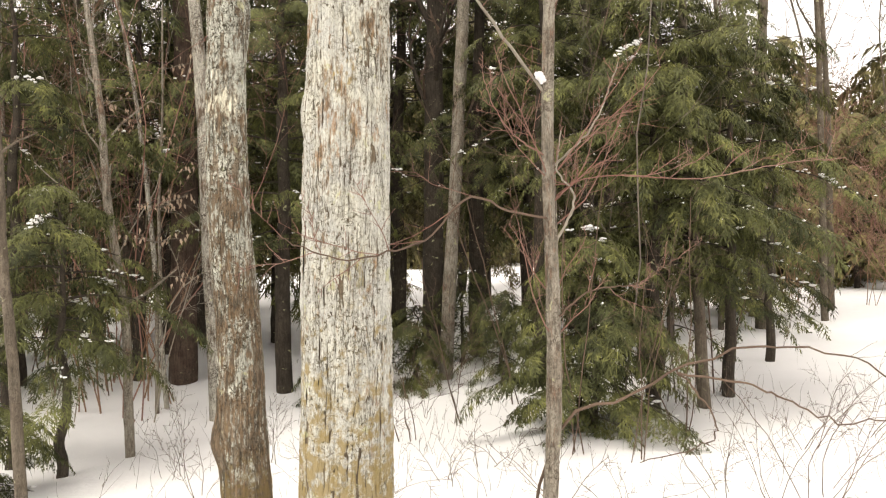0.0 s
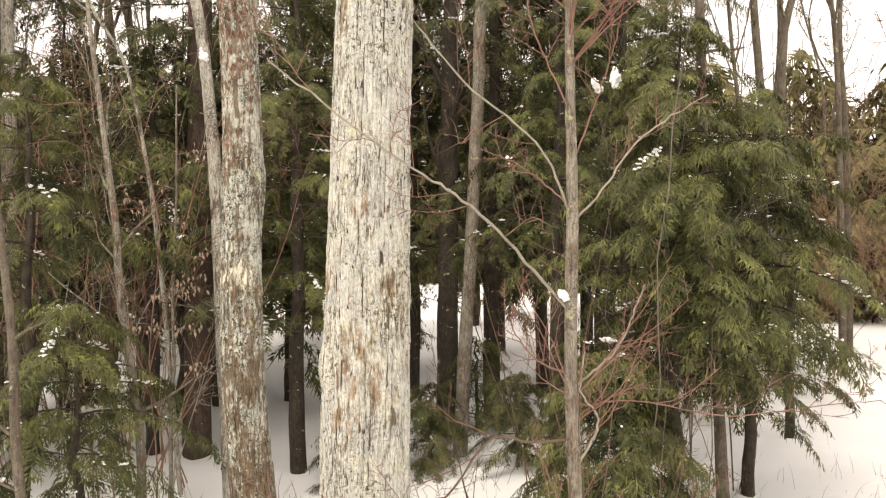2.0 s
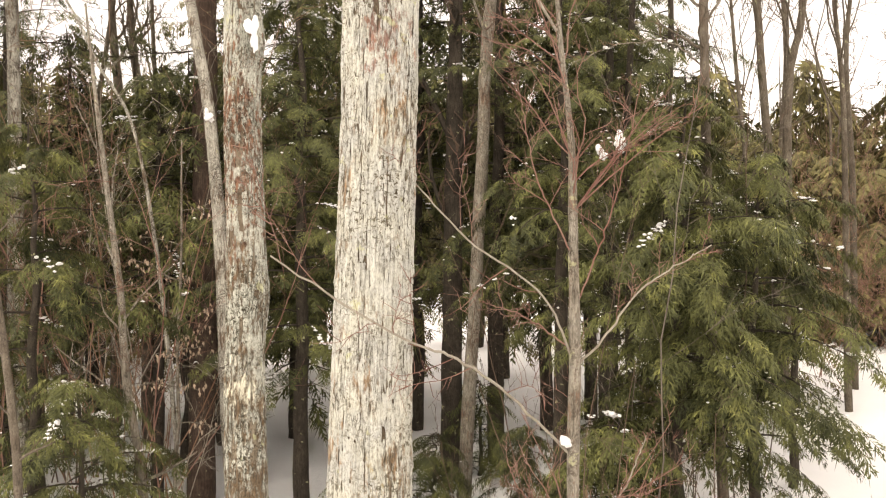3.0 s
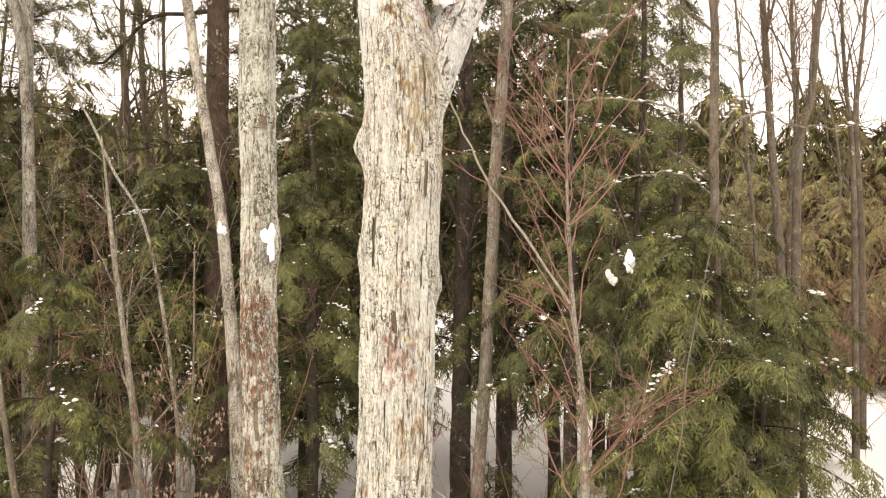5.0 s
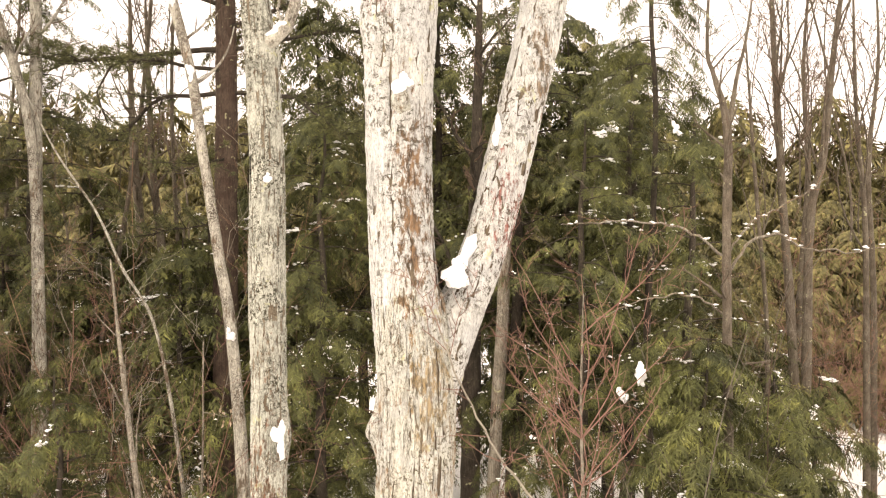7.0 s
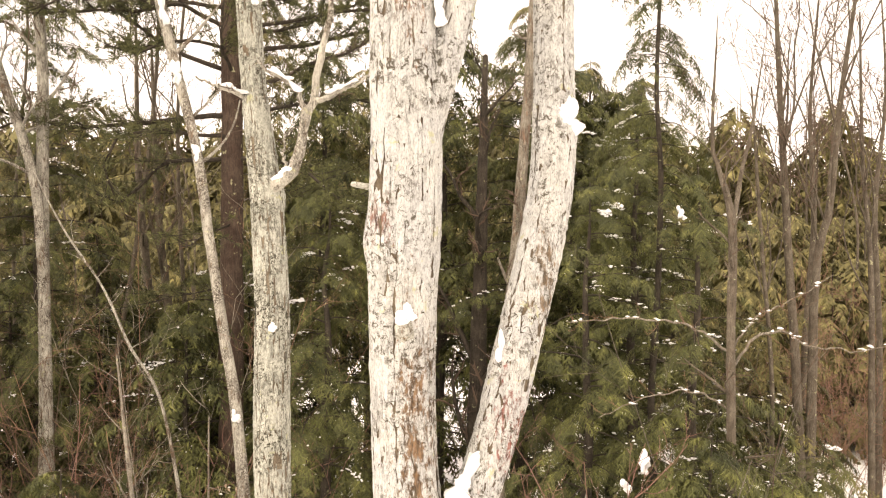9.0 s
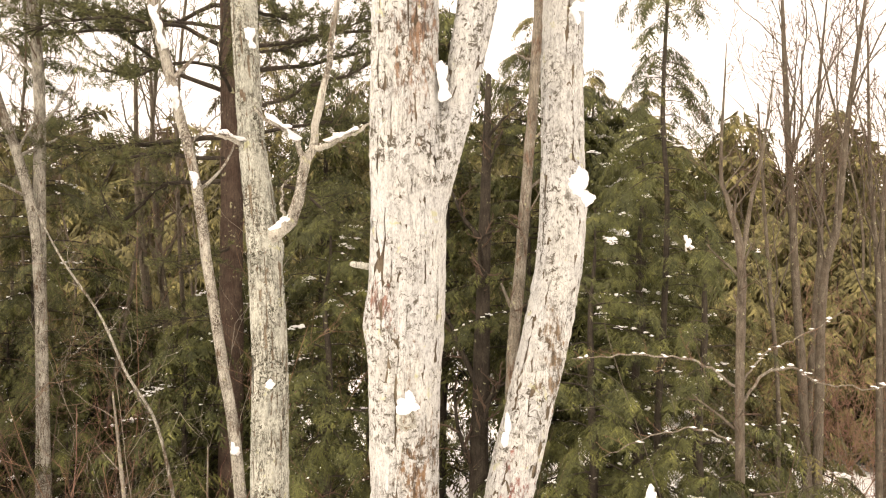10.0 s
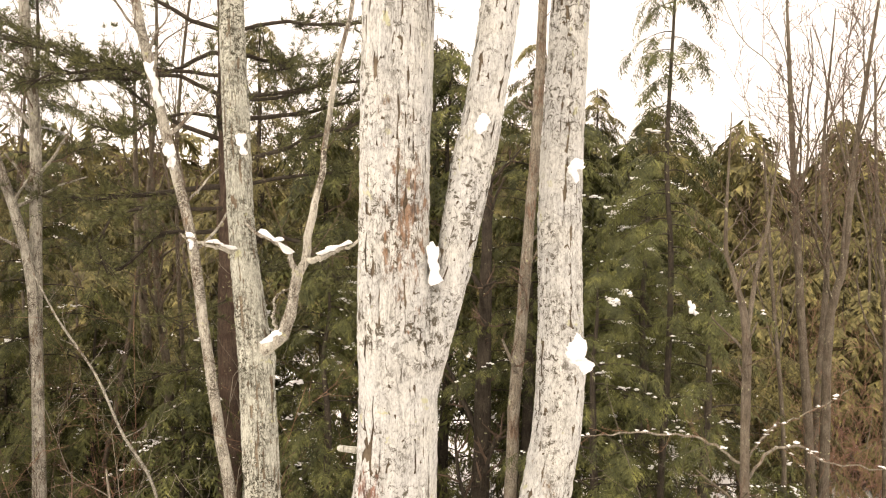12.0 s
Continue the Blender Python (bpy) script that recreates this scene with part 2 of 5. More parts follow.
def single(name, geo, material, base, label, category, group="", kind="", smooth=True):
    ob = new(name, geo.mesh(name, material, base, smooth))
    ob.location = base
    return tagged(ob, label, category, group, kind)


def ground(x, y):
    """Height of the snow: a gentle fall to the west, a slow rise behind, a low bank under the pine."""
    x, y = np.asarray(x, float), np.asarray(y, float)
    z = 0.36 * np.tanh(x / 4.0) - 0.05 + 0.03 * np.clip(y - 14, 0, 20) - 0.012 * np.clip(-y, 0, 40)
    z = z + 0.5 * np.clip((y - 10) / 6, 0, 1) * np.exp(-((x + 5.5) / 4.0) ** 2)
    z = z + 0.06 * np.sin(0.9 * x + 0.4 * y) * np.sin(0.7 * y - 0.3 * x) + 0.03 * np.sin(2.3 * x + 1.1) * np.sin(1.9 * y + 0.5)
    return z


def spline(pts, n):
    """A smooth line (Catmull-Rom) through rows of numbers."""
    p = np.asarray(pts, float)
    p = np.concatenate([[2 * p[0] - p[1]], p, [2 * p[-1] - p[-2]]])
    u = np.linspace(0, len(p) - 3 - 1e-6, n)
    i = u.astype(int)
    f = (u - i)[:, None]
    a, b, c, d = p[i], p[i + 1], p[i + 2], p[i + 3]
    return 0.5 * (2 * b + (c - a) * f + (2 * a - 5 * b + 4 * c - d) * f ** 2 + (3 * b - a - 3 * c + d) * f ** 3)


def frames(p):
    """Tangent and two normals along a line."""
    t = np.empty_like(p)
    t[1:-1] = p[2:] - p[:-2]
    t[0], t[-1] = p[1] - p[0], p[-1] - p[-2]
    t /= np.sqrt((t * t).sum(1))[:, None] + 1e-9
    mean = p[-1] - p[0]
    ref = np.zeros(3)
    ref[int(np.argmin(np.abs(mean)))] = 1.0
    n = ref - t * (t @ ref)[:, None]
    n /= np.sqrt((n * n).sum(1))[:, None] + 1e-9
    b = np.stack([t[:, 1] * n[:, 2] - t[:, 2] * n[:, 1], t[:, 2] * n[:, 0] - t[:, 0] * n[:, 2], t[:, 0] * n[:, 1] - t[:, 1] * n[:, 0]], -1)
    return t, n, b


@functools.lru_cache(None)
def ring_quads(rows, sides):
    i, j = np.meshgrid(np.arange(rows - 1), np.arange(sides), indexing="ij")
    a, b = i * sides + j, i * sides + (j + 1) % sides
    return np.stack([a, b, b + sides, a + sides], -1).reshape(-1, 4)


def tube(geo, p, r, sides=6, rough=0.0, rng=None):
    p, r = np.asarray(p, float), np.asarray(r, float)
    _, n, b = frames(p)
    a = np.linspace(0, 2 * np.pi, sides, endpoint=False)
    rr = np.repeat(r[:, None], sides, 1)
    if rough:
        rr = rr * (1 + rough * rng.standard_normal(rr.shape))
    v = p[:, None] + rr[..., None] * (np.cos(a)[None, :, None] * n[:, None] + np.sin(a)[None, :, None] * b[:, None])
    k = len(p)
    v = np.concatenate([v.reshape(-1, 3), p[[-1]] + (p[[-1]] - p[[-2]]) * 0.1])
    j = np.arange(sides)
    cap = np.stack([(k - 1) * sides + j, (k - 1) * sides + (j + 1) % sides, np.full(sides, k * sides)], -1)
    geo.add(v, ring_quads(k, sides), cap)


def twig(geo, rng, start, way, length, r, sides=3, segs=5, wobble=0.25, lift=0.0):
    """A crooked tapering twig. Returns its line."""
    d = np.asarray(way, float)
    d = d / math.sqrt(d @ d)
    k = rng.standard_normal((segs, 3)) * wobble
    k[:, 2] += lift
    d = d + np.cumsum(k, 0)
    d *= (length / segs) / np.sqrt((d * d).sum(1))[:, None]
    p = np.concatenate([[np.asarray(start, float)], start + np.cumsum(d, 0)])
    tube(geo, p, np.linspace(r, r * 0.35, len(p)), sides)
    return p


def ramify(geo, rng, line, r0, depth, spread=0.7, count=5, shrink=0.5, lift=0.06, length=None, start=0.25, rmin=0.0022):
    """Side branches along a line, and branches on those."""
    total = length or np.linalg.norm(line[-1] - line[0])
    for k in range(count):
        u = start + (1 - start) * (k + rng.random()) / count
        i = min(int(u * (len(line) - 1)), len(line) - 2)
        f = u * (len(line) - 1) - i
        p = line[i] * (1 - f) + line[i + 1] * f
        ax = line[i + 1] - line[i]
        ax = ax / math.sqrt(ax @ ax)
        side = rng.standard_normal(3)
        side -= ax * (side @ ax)
        side /= math.sqrt(side @ side)
        way = ax * (1 - spread * 0.5) + side * spread + (0, 0, lift)
        ln = total * shrink * (0.6 + 0.7 * rng.random()) * (1 - 0.45 * u)
        r = r0 * (0.6 - 0.3 * u)
        sub = twig(geo, rng, p, way, ln, max(r, rmin), 4 if r > 0.012 else 3, 5 if depth > 1 else 4, 0.16, lift * 0.5)
        if depth > 1:
            ramify(geo, rng, sub, max(r, 0.003), depth - 1, spread, max(3, count - 1), shrink, lift, ln, 0.2, rmin)


def smooth_noise(rng, shape, cells):
    """Tileable-in-angle value noise on a (rows, columns) grid."""
    g = rng.standard_normal((cells[0] + 3, cells[1]))
    y = np.linspace(0, cells[0], shape[0])
    x = np.linspace(0, cells[1], shape[1], endpoint=False)
    yi, xi = y.astype(int), x.astype(int)
    fy, fx = (y - yi)[:, None], (x - xi)[None]
    fy, fx = fy * fy * (3 - 2 * fy), fx * fx * (3 - 2 * fx)
    x1 = (xi + 1) % cells[1]
    return (g[yi][:, xi] * (1 - fx) + g[yi][:, x1] * fx) * (1 - fy) + (g[yi + 1][:, xi] * (1 - fx) + g[yi + 1][:, x1] * fx) * fy


class Stem:
    """A thick stem: rows of x, y, z, radius; swellings as (z, angle, height, reach)."""

    def __init__(self, rows, seed, swell=(), n=260):
        self.rng = np.random.default_rng(seed)
        s = spline(rows, n)
        self.p, self.r = s[:, :3], s[:, 3]
        self.t, self.n, self.b = frames(self.p)
        self.len = np.concatenate([[0], np.cumsum(np.linalg.norm(np.diff(self.p, axis=0), axis=1))])
        self.swell = swell
        self.ph = self.rng.random(6) * 6.28

    def at(self, s, a, h=0.0):
        """The point at length s along the stem, angle a about it, h above the bark."""
        s, a, h = np.broadcast_arrays(np.asarray(s, float), np.asarray(a, float), np.asarray(h, float))
        c = [np.interp(s, self.len, self.p[:, k]) for k in range(3)]
        n = np.stack([np.interp(s, self.len, self.n[:, k]) for k in range(3)], -1)
        b = np.stack([np.interp(s, self.len, self.b[:, k]) for k in range(3)], -1)
        r = np.interp(s, self.len, self.r)
        f = 1 + 0.035 * np.sin(2 * a + self.ph[0] + 0.5 * s) + 0.025 * np.sin(3 * a + self.ph[1] - 0.9 * s) + 0.018 * np.sin(5 * a + self.ph[2] + 2.1 * s)
        r = r * f + h
        for z, ang, hi, reach in self.swell:
            da = (a - ang + np.pi) % (2 * np.pi) - np.pi
            r = r + hi * np.exp(-((c[2] - z) / reach) ** 2 - (da * 0.2 / reach) ** 2)
        return np.stack(c, -1) + r[..., None] * (np.cos(a)[..., None] * n + np.sin(a)[..., None] * b)

    def body(self, sides=48, rows=None, depth=0.002):
        g = Geo()
        rows = rows or int(self.len[-1] / 0.05)
        s = np.linspace(0, self.len[-1], rows)
        a = np.linspace(0, 2 * np.pi, sides, endpoint=False)
        h = -0.004 + depth * smooth_noise(self.rng, (rows, sides), (max(3, rows // 6), sides // 2)) + depth * 0.6 * smooth_noise(self.rng, (rows, sides), (max(3, rows // 2), sides // 2))
        v = self.at(s[:, None], a[None], h).reshape(-1, 3)
        v = np.concatenate([v, self.p[[-1]]])
        j = np.arange(sides)
        cap = np.stack([(rows - 1) * sides + j, (rows - 1) * sides + (j + 1) % sides, np.full(sides, rows * sides)], -1)
        g.add(v, ring_quads(rows, sides), cap)
        return g

    def plates(self, width=0.045, long=(0.08, 0.32), lift=(0.004, 0.011), gap=0.16, missing=0.04, skip=lambda p: False):
        """Long flakes of bark laid in uneven columns, their edges turned down and their ends ragged."""
        g, rng = Geo(), self.rng
        cols = max(6, int(2 * np.pi * np.mean(self.r) / width))
        nu, nv = 4, 5
        i, j = np.meshgrid(np.arange(nv - 1), np.arange(nu - 1), indexing="ij")
        quads = np.stack([i * nu + j, i * nu + j + 1, (i + 1) * nu + j + 1, (i + 1) * nu + j], -1).reshape(-1, 4)
        for c in range(cols):
            s = -rng.random() * 0.3
            a0 = 2 * np.pi * c / cols
            while s < self.len[-1]:
                ln = rng.uniform(*long) * (1 if rng.random() < 0.75 else 0.45)
                if rng.random() > missing and s > 0 and s + ln < self.len[-1] and not skip(self.at(s + ln / 2, a0)):
                    w = 2 * np.pi / cols * rng.uniform(1.12 - gap, 1.45 + gap * 0.5)
                    mid = a0 + rng.normal(0, 0.12) * 2 * np.pi / cols + 0.25 * 2 * np.pi / cols * math.sin(s * 1.7 + c)
                    slant = rng.normal(0, 0.12) * w
                    u, v = np.linspace(-0.5, 0.5, nu)[None], np.linspace(0, 1, nv)[:, None]
                    taper = 1 - 0.3 * np.abs(2 * v - 1) ** 4
                    a = mid + u * w * taper * (1 + 0.16 * rng.standard_normal((nv, nu))) + slant * (v - 0.5)
                    ss = s + v * ln + rng.normal(0, 0.09, (1, nu)) * ln * np.abs(2 * v - 1)
                    h = np.full((nv, nu), rng.uniform(*lift)) * (1 + 0.25 * rng.standard_normal((nv, nu)))
                    curl = rng.random()
                    if curl < 0.3:
                        h = h + 0.010 * (1 - v) ** 3 * rng.random()
                    elif curl < 0.5:
                        h = h + 0.010 * v ** 3 * rng.random()
                    h[:, [0, -1]] = rng.uniform(-0.002, 0.004, (nv, 2))
                    h[[0, -1]] = 0.001 + 0.5 * np.maximum(0, h[[0, -1]] - 0.004)
                    g.add(self.at(ss, a, h), quads)
                s += ln * rng.uniform(0.84, 0.97)
        return g


# ---- hemlock sprays ----
def spray(pairs, sub, width, seed, simple=False):
    """One flat fan of hemlock twigs, 1 m long along x: side twigs in pairs, shorter towards the tip, each with its own small twigs."""
    rng = np.random.default_rng(seed)
    v = []

    def sag(p):
        return np.array([p[0], p[1], -0.4 * p[0] ** 2 - 0.6 * p[1] ** 2 + p[2]])

    def blade(p, ang, ln, w):
        d = np.array([math.cos(ang), math.sin(ang), 0])
        s = np.array([-d[1], d[0], 0]) * w
        tip = p + d * ln + (0, 0, -rng.uniform(0.1, 0.55) * ln)
        if simple:
            v.extend([sag(p - s), sag(tip), sag(p + s)])
            return
        q = p + d * ln * 0.4 + (0, 0, rng.normal(0, 0.03) * ln)
        v.extend([sag(p - s * 0.3), sag(q - s), sag(tip), sag(q + s)])

    for k in range(pairs):
        for sgn in (-1, 1):
            x = 0.06 + 0.86 * (k + rng.uniform(0.1, 0.9)) / pairs
            ang = sgn * radians(rng.uniform(38, 64))
            ln = (0.40 * (1 - x) ** 0.8 * min(1.0, 0.45 + 3 * x) + 0.07) * rng.uniform(0.7, 1.25)
            p = np.array([x, 0.0, rng.normal(0, 0.012)])
            blade(p, ang, ln, width * rng.uniform(0.8, 1.2))
            for j in range(sub):
                f = rng.uniform(0.2, 0.8)
                q = p + np.array([math.cos(ang), math.sin(ang), 0]) * ln * f
                blade(q, ang + rng.choice([-1, 1]) * radians(rng.uniform(30, 55)), ln * rng.uniform(0.3, 0.5), width * 0.75)
    blade(np.array([0.0, 0, 0]), 0.0, 0.6, width * 0.5)
    blade(np.array([0.5, 0, 0]), 0.0, 0.55, width * 0.9)
    return np.array(v).reshape(-1, 3 if simple else 4, 3)


SPRAY_FINE = [spray(8, 4, 0.018, k) for k in range(6)]
SPRAY_MID = [spray(9, 2, 0.018, 10 + k, True) for k in range(6)]
SPRAY_COARSE = [spray(5, 1, 0.036, 20 + k, True) for k in range(5)]
SPRAY_FAR = [spray(5, 0, 0.055, 30 + k, True) for k in range(5)]


def place_sprays(geo, kinds, rng, pos, yaw, pitch, roll, size):
    """Lays many sprays at once."""
    pos, yaw, pitch, roll, size = (np.asarray(k, float) for k in (pos, yaw, pitch, roll, size))
    pick = rng.integers(0, len(kinds), len(pos))
    for k, tpl in enumerate(kinds):
        m = pick == k
        if not m.any():
            continue
        cy, sy, cp, sp, cr, sr = np.cos(yaw[m]), np.sin(yaw[m]), np.cos(pitch[m]), np.sin(pitch[m]), np.cos(roll[m]), np.sin(roll[m])
        ex = np.stack([cy * cp, sy * cp, sp], -1)
        side = np.stack([-sy, cy, np.zeros_like(cy)], -1)
        up = np.cross(ex, side)
        ey, ez = side * cr[:, None] + up * sr[:, None], up * cr[:, None] - side * sr[:, None]
        R = np.stack([ex, ey, ez], 1) * size[m][:, None, None]
        v = np.einsum("vk,nkj->nvj", tpl.reshape(-1, 3), R) + pos[m][:, None]
        faces = np.arange(v.shape[0] * v.shape[1]).reshape(-1, tpl.shape[1])
        geo.add(v.reshape(-1, 3), *((None, faces) if tpl.shape[1] == 3 else (faces,)))


SNOW_BITS = []      # (place, size, yaw) of the snow caught on boughs


def conifer(name, x, y, h, r, low, seed, detail, label, group, boughs=None, trunk_r=None, droop=1.0, gappy=0.0, snow=0.05, lean=(0, 0), material=None, size=0.44, dense=1.0, bark_m=None):
    """Trunk, boughs that rise a little and droop at the tips, and flat sprays along them."""
    rng = np.random.default_rng(seed)
    z0 = float(ground(x, y))
    base = np.array([x, y, z0])
    ob = thing(name, base, label, "tree", group)
    tr = trunk_r or 0.012 * h + 0.02
    zs = np.linspace(-0.15, h, 14)
    line = np.stack([x + lean[0] * zs / h + 0.03 * rng.standard_normal(14), y + lean[1] * zs / h + 0.03 * rng.standard_normal(14), z0 + zs], -1)
    line = spline(line, 40)
    g = Geo()
    tube(g, line, tr * (1.02 - np.linspace(0, 1, 40)) ** 0.8 + 0.004, 10 if detail else 6, 0.04, rng)
    part("trunk", g, bark_m or BARK_DARK, ob)
    wood, leaf = Geo(), Geo()
    count = boughs or int((h - low) * 11)
    kinds = SPRAY_FAR if size > 1 else (SPRAY_COARSE, SPRAY_MID, SPRAY_FINE)[detail]
    skin = bark_m or BARK_DARK
    for k in range(count):
        u = (k + rng.random()) / count
        bh = low + (h - low) * u ** 0.85
        f = (bh - low) / (h - low)
        reach = r * (1 - f) ** 0.6 * (0.6 + 0.4 * min(1, f * 6)) * rng.uniform(0.5, 1.25) + 0.12
        if rng.random() < gappy:
            continue
        if detail:
            wood, leaf = Geo(), Geo()
        P, Y, PT, RL, SZ = [], [], [], [], []
        az = rng.random() * 6.283
        i = min(int(bh / h * 39), 38)
        c = line[i]
        s = np.linspace(0, 1, 7)
        rise = rng.uniform(-0.05, 0.22) + 0.25 * f
        fall = rng.uniform(0.22, 0.5) * droop
        side = rng.normal(0, 0.12)
        d, e = np.array([math.cos(az), math.sin(az), 0]), np.array([-math.sin(az), math.cos(az), 0])
        b = c + reach * (s[:, None] * d + (side * s ** 2)[:, None] * e)
        b[:, 2] = z0 + bh + reach * (rise * s - fall * s ** 2)
        tube(wood, b, np.linspace(0.005 + 0.008 * reach, 0.002, 7), 4 if detail else 3)
        step = (0.2 if detail == 2 else 0.26 if detail == 1 else 0.42) / dense
        m = max(3, int(reach / step))
        for side_sgn in (-1, 1):
            uu = np.clip((np.arange(m) + rng.random(m)) / m * 0.9 + 0.1, 0, 1)
            q = np.stack([np.interp(uu, s, b[:, a]) for a in range(3)], -1)
            P.append(q)
            Y.append(az + side * uu + side_sgn * (np.radians(62) - 0.55 * uu + rng.normal(0, 0.2, m)))
            PT.append(-rng.uniform(0.0, 0.42, m) * droop - 0.12 * uu)
            RL.append(side_sgn * 0.12 + rng.normal(0, 0.16, m))
            SZ.append(size * (0.6 + 0.4 * min(1, reach / 1.2)) * rng.uniform(0.75, 1.25, m) * (1.15 - 0.4 * uu))
        P.append(b[[-1, -2]])
        Y.append(np.array([az + 2 * side, az + 1.5 * side]) + rng.normal(0, 0.2, 2))
        PT.append(np.array([-0.55, -0.35]) * droop)
        RL.append(rng.normal(0, 0.2, 2))
        SZ.append(size * rng.uniform(0.8, 1.15, 2))
        for _ in range(rng.poisson(snow * reach * 16)):
            w = rng.uniform(0.25, 1.0)
            q = np.array([np.interp(w, s, b[:, a]) for a in range(3)])
            q[:2] += rng.normal(0, 0.1, 2)
            SNOW_BITS.append((q + (0, 0, 0.012), 0.011 + 0.034 * rng.random() ** 3, az))
        if rng.random() < snow * 2.2:
            for w in np.linspace(rng.uniform(0.3, 0.6), 0.95, rng.integers(3, 8)):
                q = np.array([np.interp(w, s, b[:, a]) for a in range(3)])
                SNOW_BITS.append((q + (0, 0, 0.02), rng.uniform(0.02, 0.06), az))
        place_sprays(leaf, kinds, rng, np.concatenate(P), np.concatenate(Y), np.concatenate(PT), np.concatenate(RL), np.concatenate(SZ))
        if detail:
            bough = part("bough", wood, skin, ob)
            part("foliage", leaf, material or HEMLOCK, bough, smooth=False)
    if not detail:
        part("branchwork", wood, skin, ob, kind="stuff")
        part("crown", leaf, material or HEMLOCK, ob, smooth=False, kind="stuff")
    return ob


def bare_tree(name, rows, seed, label, group, material, twig_material, limbs, reach, start=0.35, depth=2, count=5, lift=0.25, sides=9, spread=0.75, fork=None):
    """A leafless tree: its stem by rows of x, y, z, radius; limbs, and twigs on the limbs."""
    rng = np.random.default_rng(seed)
    s = spline(rows, 40)
    ob = thing(name, s[0, :3], label, "tree", group)
    g = Geo()
    tube(g, s[:, :3], s[:, 3], sides, 0.05, rng)
    part("trunk", g, material, ob)
    if fork:
        g, f = Geo(), spline(fork, 24)
        tube(g, f[:, :3], f[:, 3], 8, 0.05, rng)
        part("fork_stem", g, material, ob)
    for k in range(limbs):
        lg, tw = Geo(), Geo()
        u = start + (1 - start) * (k + rng.random()) / limbs
        i = min(int(u * 39), 38)
        az = rng.random() * 6.283
        d = np.array([math.cos(az), math.sin(az), lift + 0.8 * u])
        line = twig(lg, rng, s[i, :3], d, reach * rng.uniform(0.6, 1.1) * (1.15 - 0.5 * u), max(0.005, s[i, 3] * rng.uniform(0.3, 0.5)), 5, 8, 0.14, 0.03)
        ramify(tw, rng, line, max(0.004, s[i, 3] * 0.3), depth, spread, count, 0.45, 0.1, rmin=0.0005 * s[0, 1])
        limb = part("limb", lg, material, ob)
        part("twigwork", tw, twig_material, limb, kind="stuff")
    return ob


# ---- ground ----
def snow_ground():
    g = Geo()
    k = np.linspace(-1, 1, 181)
    x = np.sinh(k * 5.2) / np.sinh(5.2) * 700
    y = np.sinh(np.linspace(-1, 1, 181) * 5.2) / np.sinh(5.2) * 700 + 9
    X, Y = np.meshgrid(x, y, indexing="ij")
    rng = np.random.default_rng(5)
    near = np.exp(-((X / 25) ** 2 + ((Y - 9) / 25) ** 2))
    Z = ground(X, Y) + 0.015 * near * rng.standard_normal(X.shape)
    i, j = np.meshgrid(np.arange(180), np.arange(180), indexing="ij")
    a = i * 181 + j
    g.add(np.stack([X, Y, Z], -1).reshape(-1, 3), np.stack([a, a + 181, a + 182, a + 1], -1).reshape(-1, 4))
    single("ground", g, SNOW, (0, 0, 0), "deep fresh snow covering the woodland floor", "snow ground", kind="structure")


snow_ground()


